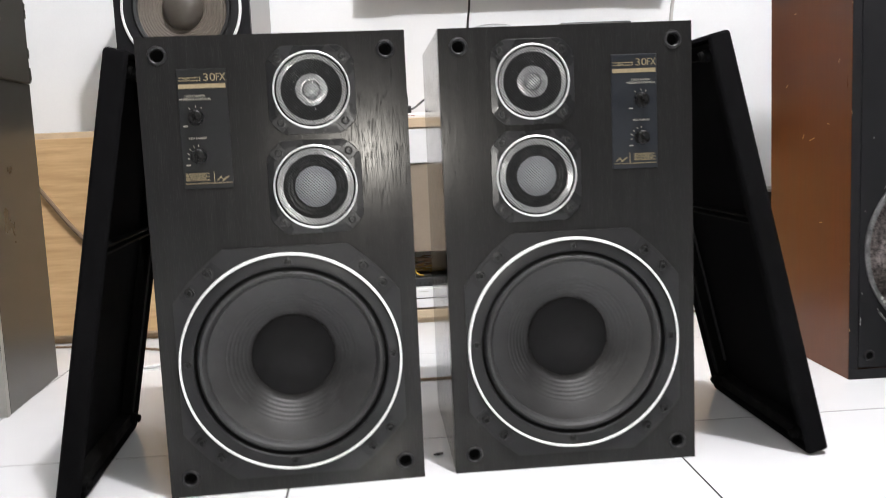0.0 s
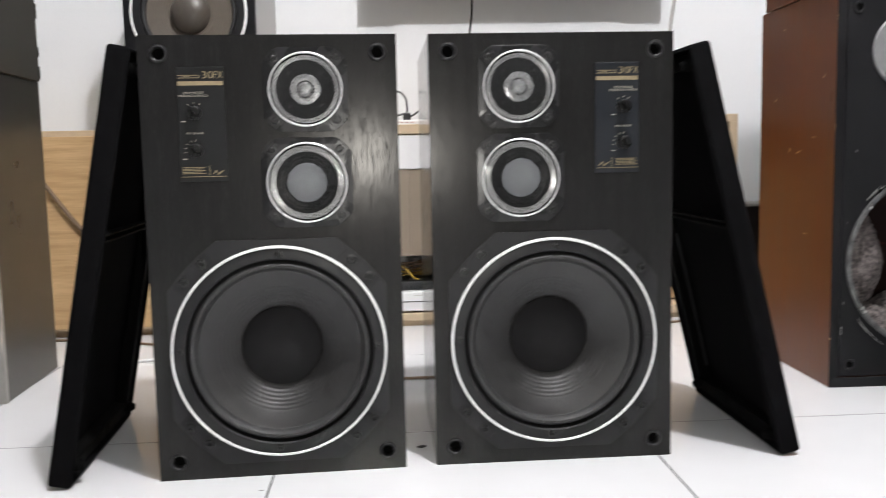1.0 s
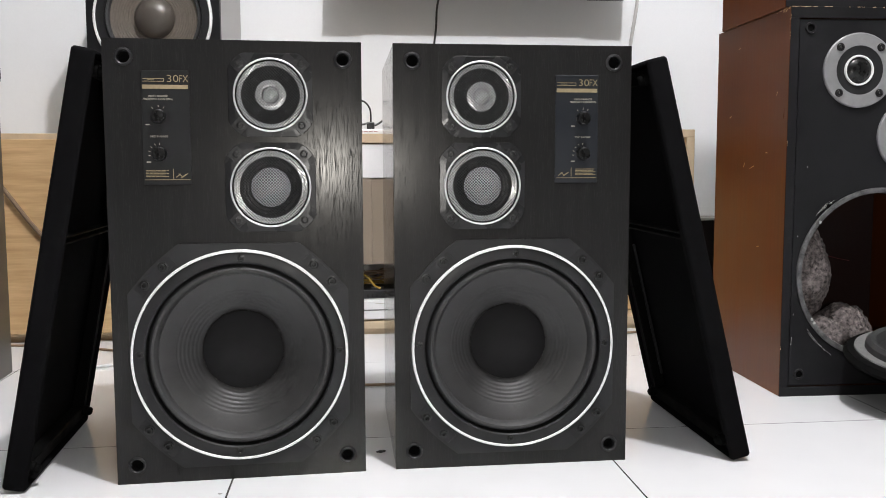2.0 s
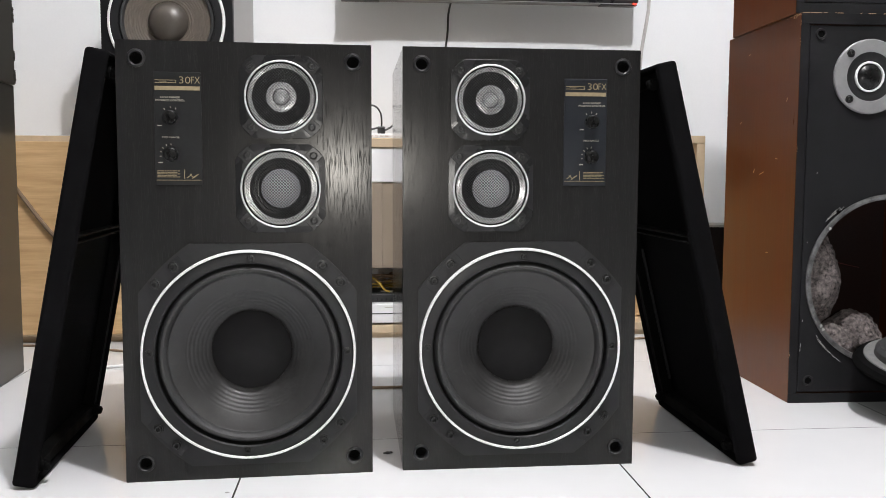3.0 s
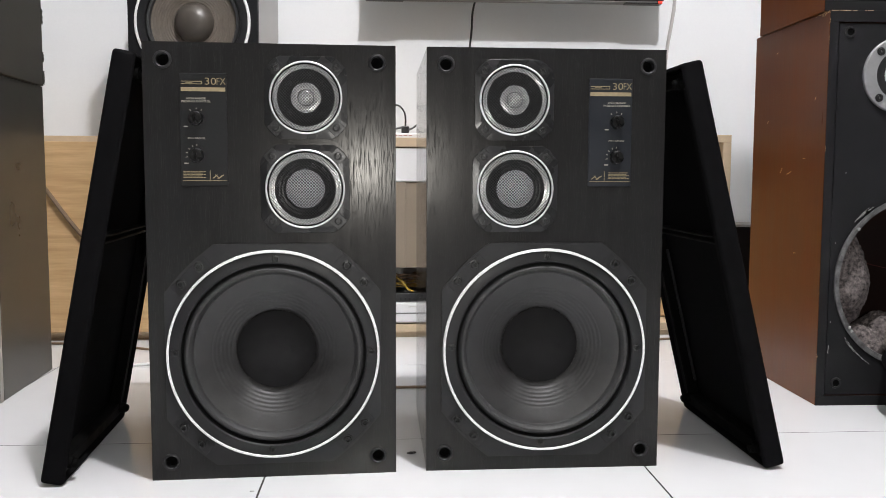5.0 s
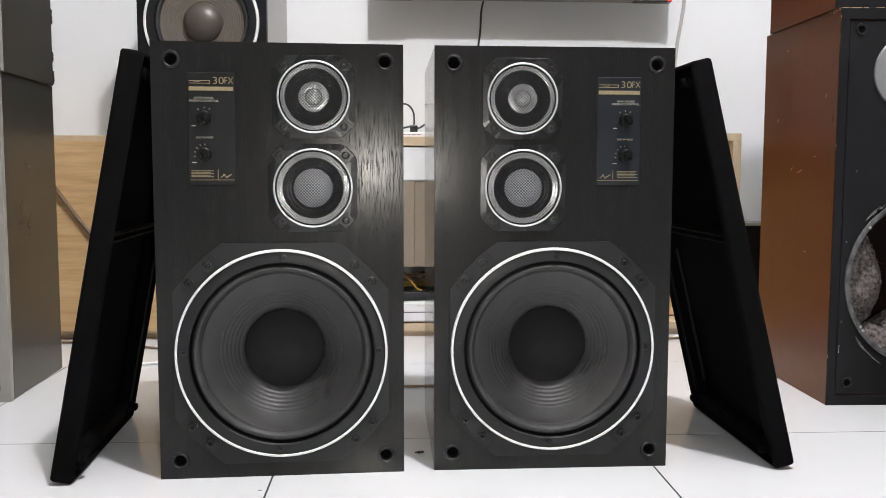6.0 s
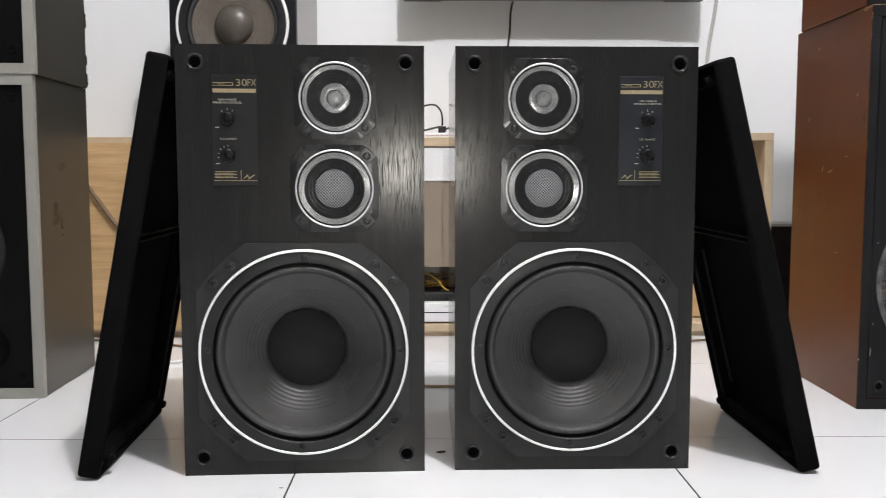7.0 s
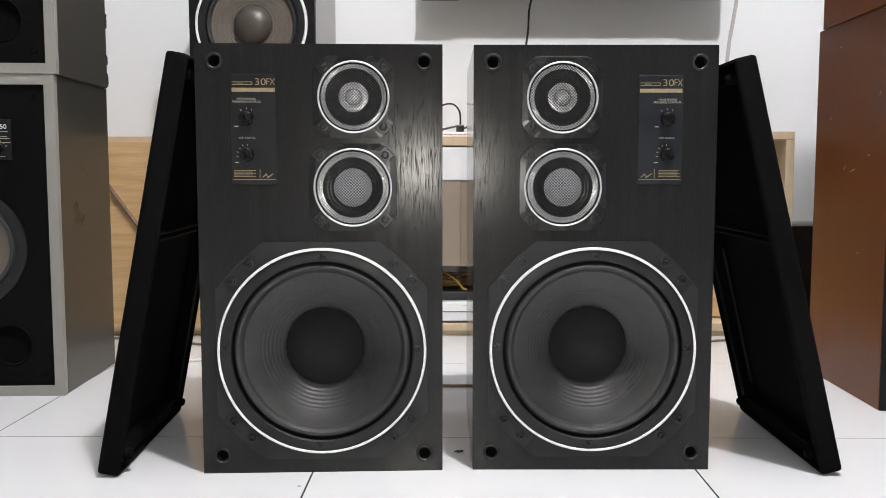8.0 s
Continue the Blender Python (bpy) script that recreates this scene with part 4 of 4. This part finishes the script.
box1 = thing("set_top_box", "white set-top box lying in the open console", "set-top box", pose(0.24, 0.9575, 0.0385))
part("body", box(-0.13, 0.13, 0, 0.16, 0.004, 0.060, 0.004, 2), WHITEP, box1)
part("slot", box(-0.12, 0.12, -0.0006, 0.002, 0.0305, 0.0330), BLACKP, box1)
part("printed_bar", box(0.01, 0.035, -0.0006, 0.0006, 0.049, 0.0505), GREYP, box1)
for x in (-0.11, 0.11):
    part("foot", box(x - 0.01, x + 0.01, 0.01, 0.15, 0, 0.0045), BLACKP, box1)
rt = thing("router", "black router on top of the white box", "router", pose(0.24, 0.985, 0.0987))
part("body", box(-0.11, 0.11, 0, 0.13, 0, 0.026, 0.004, 2), BLACKP, rt)
for i in range(8):
    part("vent", box(-0.002, 0.002, -0.0008, 0.001, 0.004, 0.012), KNOB, rt, at=pose(-0.05 + i * 0.013, 0, 0))
part("label_strip", box(0.0, 0.05, 0.03, 0.06, 0.026, 0.0266), WHITEP, rt)
coil = new("yellow_cable", None)
tagged(coil, "coiled yellow network cable lying on the black router", "cable")
coil.matrix_world = pose(0.235, 1.055, 0.1255)
rag = random.Random(3)
pts = []
for i in range(60):
    a = i * 0.55
    r = 0.048 + 0.012 * math.sin(i * 1.7)
    pts.append((r * math.cos(a) * 1.1, r * math.sin(a) * 0.6, 0.004 + 0.0006 * i + 0.006 * math.sin(i * 0.9) ** 2))
tube("loop", pts[:34], 0.0022, YELLOW, coil, steps=4)
tube("dark_loop", [(p[0] * 0.9 + 0.01, p[1] * 1.1, p[2] + 0.006) for p in pts[20:]], 0.0022, BCABLE, coil, steps=4)
tube("loose_end", [(-0.05, -0.03, 0.055), (-0.01, -0.062, 0.038), (0.015, -0.070, 0.010), (0.03, -0.068, 0.004)], 0.003, YELLOW, coil)

# ---- small things on the loudspeaker and on the floor ----
jar = thing("plastic_container", "clear plastic container with domed lid on the console", "container", pose(0.50, 1.12, 0.5665))
part("tub", lathe([(0, 0), (0.062, 0), (0.072, 0.02), (0.074, 0.225), (0.071, 0.225), (0.069, 0.022), (0, 0.006)], 40), FILM, jar, "", True, at=pose(0, 0, 0, -90, 0, 0) @ Matrix.Diagonal((1, -1, 1, 1)))
part("lid", lathe([(0.076, 0.2255), (0.078, 0.235), (0.070, 0.247), (0.045, 0.256), (0, 0.260)], 40), FILM, jar, "clear wrinkled lid", True, at=pose(0, 0, 0, -90, 0, 0) @ Matrix.Diagonal((1, -1, 1, 1)))
amp = thing("black_case", "black upright case standing on the oak console", "case", pose(0.80, 1.10, 0.5665))
part("body", box(-0.105, 0.105, 0, 0.14, 0.004, 0.256, 0.006, 2), BLACKP, amp)
for x in (-0.08, 0.08):
    part("foot", box(x - 0.012, x + 0.012, 0.02, 0.12, 0, 0.0042), BLACKP, amp)

tube("floor_cable", [(-1.4, 0.86, 0.004), (-0.9, 0.90, 0.004), (-0.62, 0.88, 0.004), (-0.3, 0.74, 0.004), (-0.1, 0.66, 0.004), (0.1, 0.43, 0.004), (0.24, 0.36, 0.004), (0.5, 0.46, 0.004), (0.9, 0.86, 0.004), (1.5, 0.90, 0.004)], 0.0032, BCABLE, label="thin brown cable lying across the floor tiles", category="cable")
tube("white_floor_cable", [(-0.45, 0.60, 0.004), (-0.3, 0.66, 0.004), (-0.18, 0.72, 0.004), (0.0, 0.70, 0.004)], 0.0035, WHITEP, label="white cable lying on the floor tiles", category="cable")
bm = bmesh.new()
for dx, dy, r in ((0, 0, 0.0035), (0.005, 0.002, 0.0028), (-0.005, -0.001, 0.002)):
    bmesh.ops.create_icosphere(bm, subdivisions=2, radius=r, matrix=Matrix.Translation((dx, dy, 0.0022)) @ Matrix.Diagonal((1.4, 1, 0.7, 1)))
single("black_crumb", bm, BLACKP, "black crumb of debris on the white tiles", "debris", pose(0.228, -0.085, 0), True)
bm = bmesh.new()
bmesh.ops.create_icosphere(bm, subdivisions=2, radius=0.0022, matrix=Matrix.Translation((0, 0, 0.0008)) @ Matrix.Diagonal((1.6, 0.7, 0.35, 1)))
single("pale_chip", bm, SCUFF, "pale paint chip lying on the white tiles", "debris", pose(-0.01, -0.245, 0), True)

# ---- loose woofer leaning out of the brown loudspeaker's opening ----
GASKET = mat("grey_gasket", (0.12, 0.12, 0.118), 0.8, vary=0.3, scale=60, bump=0.3, bump_scale=400)
lw = thing("loose_woofer", "old black woofer hanging out of the brown loudspeaker's opening", "woofer", R @ pose(0.264, -0.130, 0.100, -82, 0, 0))
part("rim", lathe([(0.160, 0.012), (0.176, 0.012), (0.178, 0.006), (0.172, -0.003), (0.158, -0.0068), (0.130, -0.004), (0.124, 0.006), (0.160, 0.014), (0.160, 0.012)], 72), FRAME, lw, "black metal rim", True)
part("gasket", lathe([(0.1595, -0.0064), (0.1590, -0.0090), (0.1405, -0.0090), (0.1400, -0.0050)], 72), GASKET, lw, "pale grey gasket", True)
part("surround", lathe([(0.1405, -0.006), (0.139, -0.020), (0.132, -0.027), (0.122, -0.024), (0.114, -0.008)], 72), RUBBER, lw, "black rubber surround", True)
part("cone", lathe([(0.1145, -0.009), (0.105, 0.002), (0.05, 0.045), (0, 0.05)], 56), CONE, lw, "black cone", True)
part("magnet", lathe([(0.03, 0.05), (0.065, 0.07), (0.065, 0.11), (0, 0.11)], 40), BLACKP, lw, "black magnet", True)
bm = bmesh.new()
for k in range(4):
    a = k * math.pi / 2 + 0.5
    box(-0.012, 0.012, -0.003, 0.003, 0, 0.105, 0, 1, bm)
    bmesh.ops.transform(bm, verts=bm.verts[-8:], matrix=pose(0, 0, 0, 0, math.degrees(a), 0) @ pose(0, 0.065, 0.06, 45, 0, 0) @ pose(0, 0, -0.02))
part("basket", bm, ALU, lw, "pressed metal basket")

# ---- floor tiles ----
tile_mesh = finish("tile", box(0.0015, 0.5985, 0.0015, 0.5985, -0.012, 0, 0.0003, 1), TILE)
for i in range(-6, 7):
    for j in range(-12, 3):
        x0, y0 = i * 0.6, j * 0.6
        if x0 + 0.6 < X0 or x0 > X1 or y0 > Y1 or y0 + 0.6 < Y0:
            continue
        t = new("tile", tile_mesh)
        t.parent, t.matrix_local = floor, pose(x0, y0, 0)
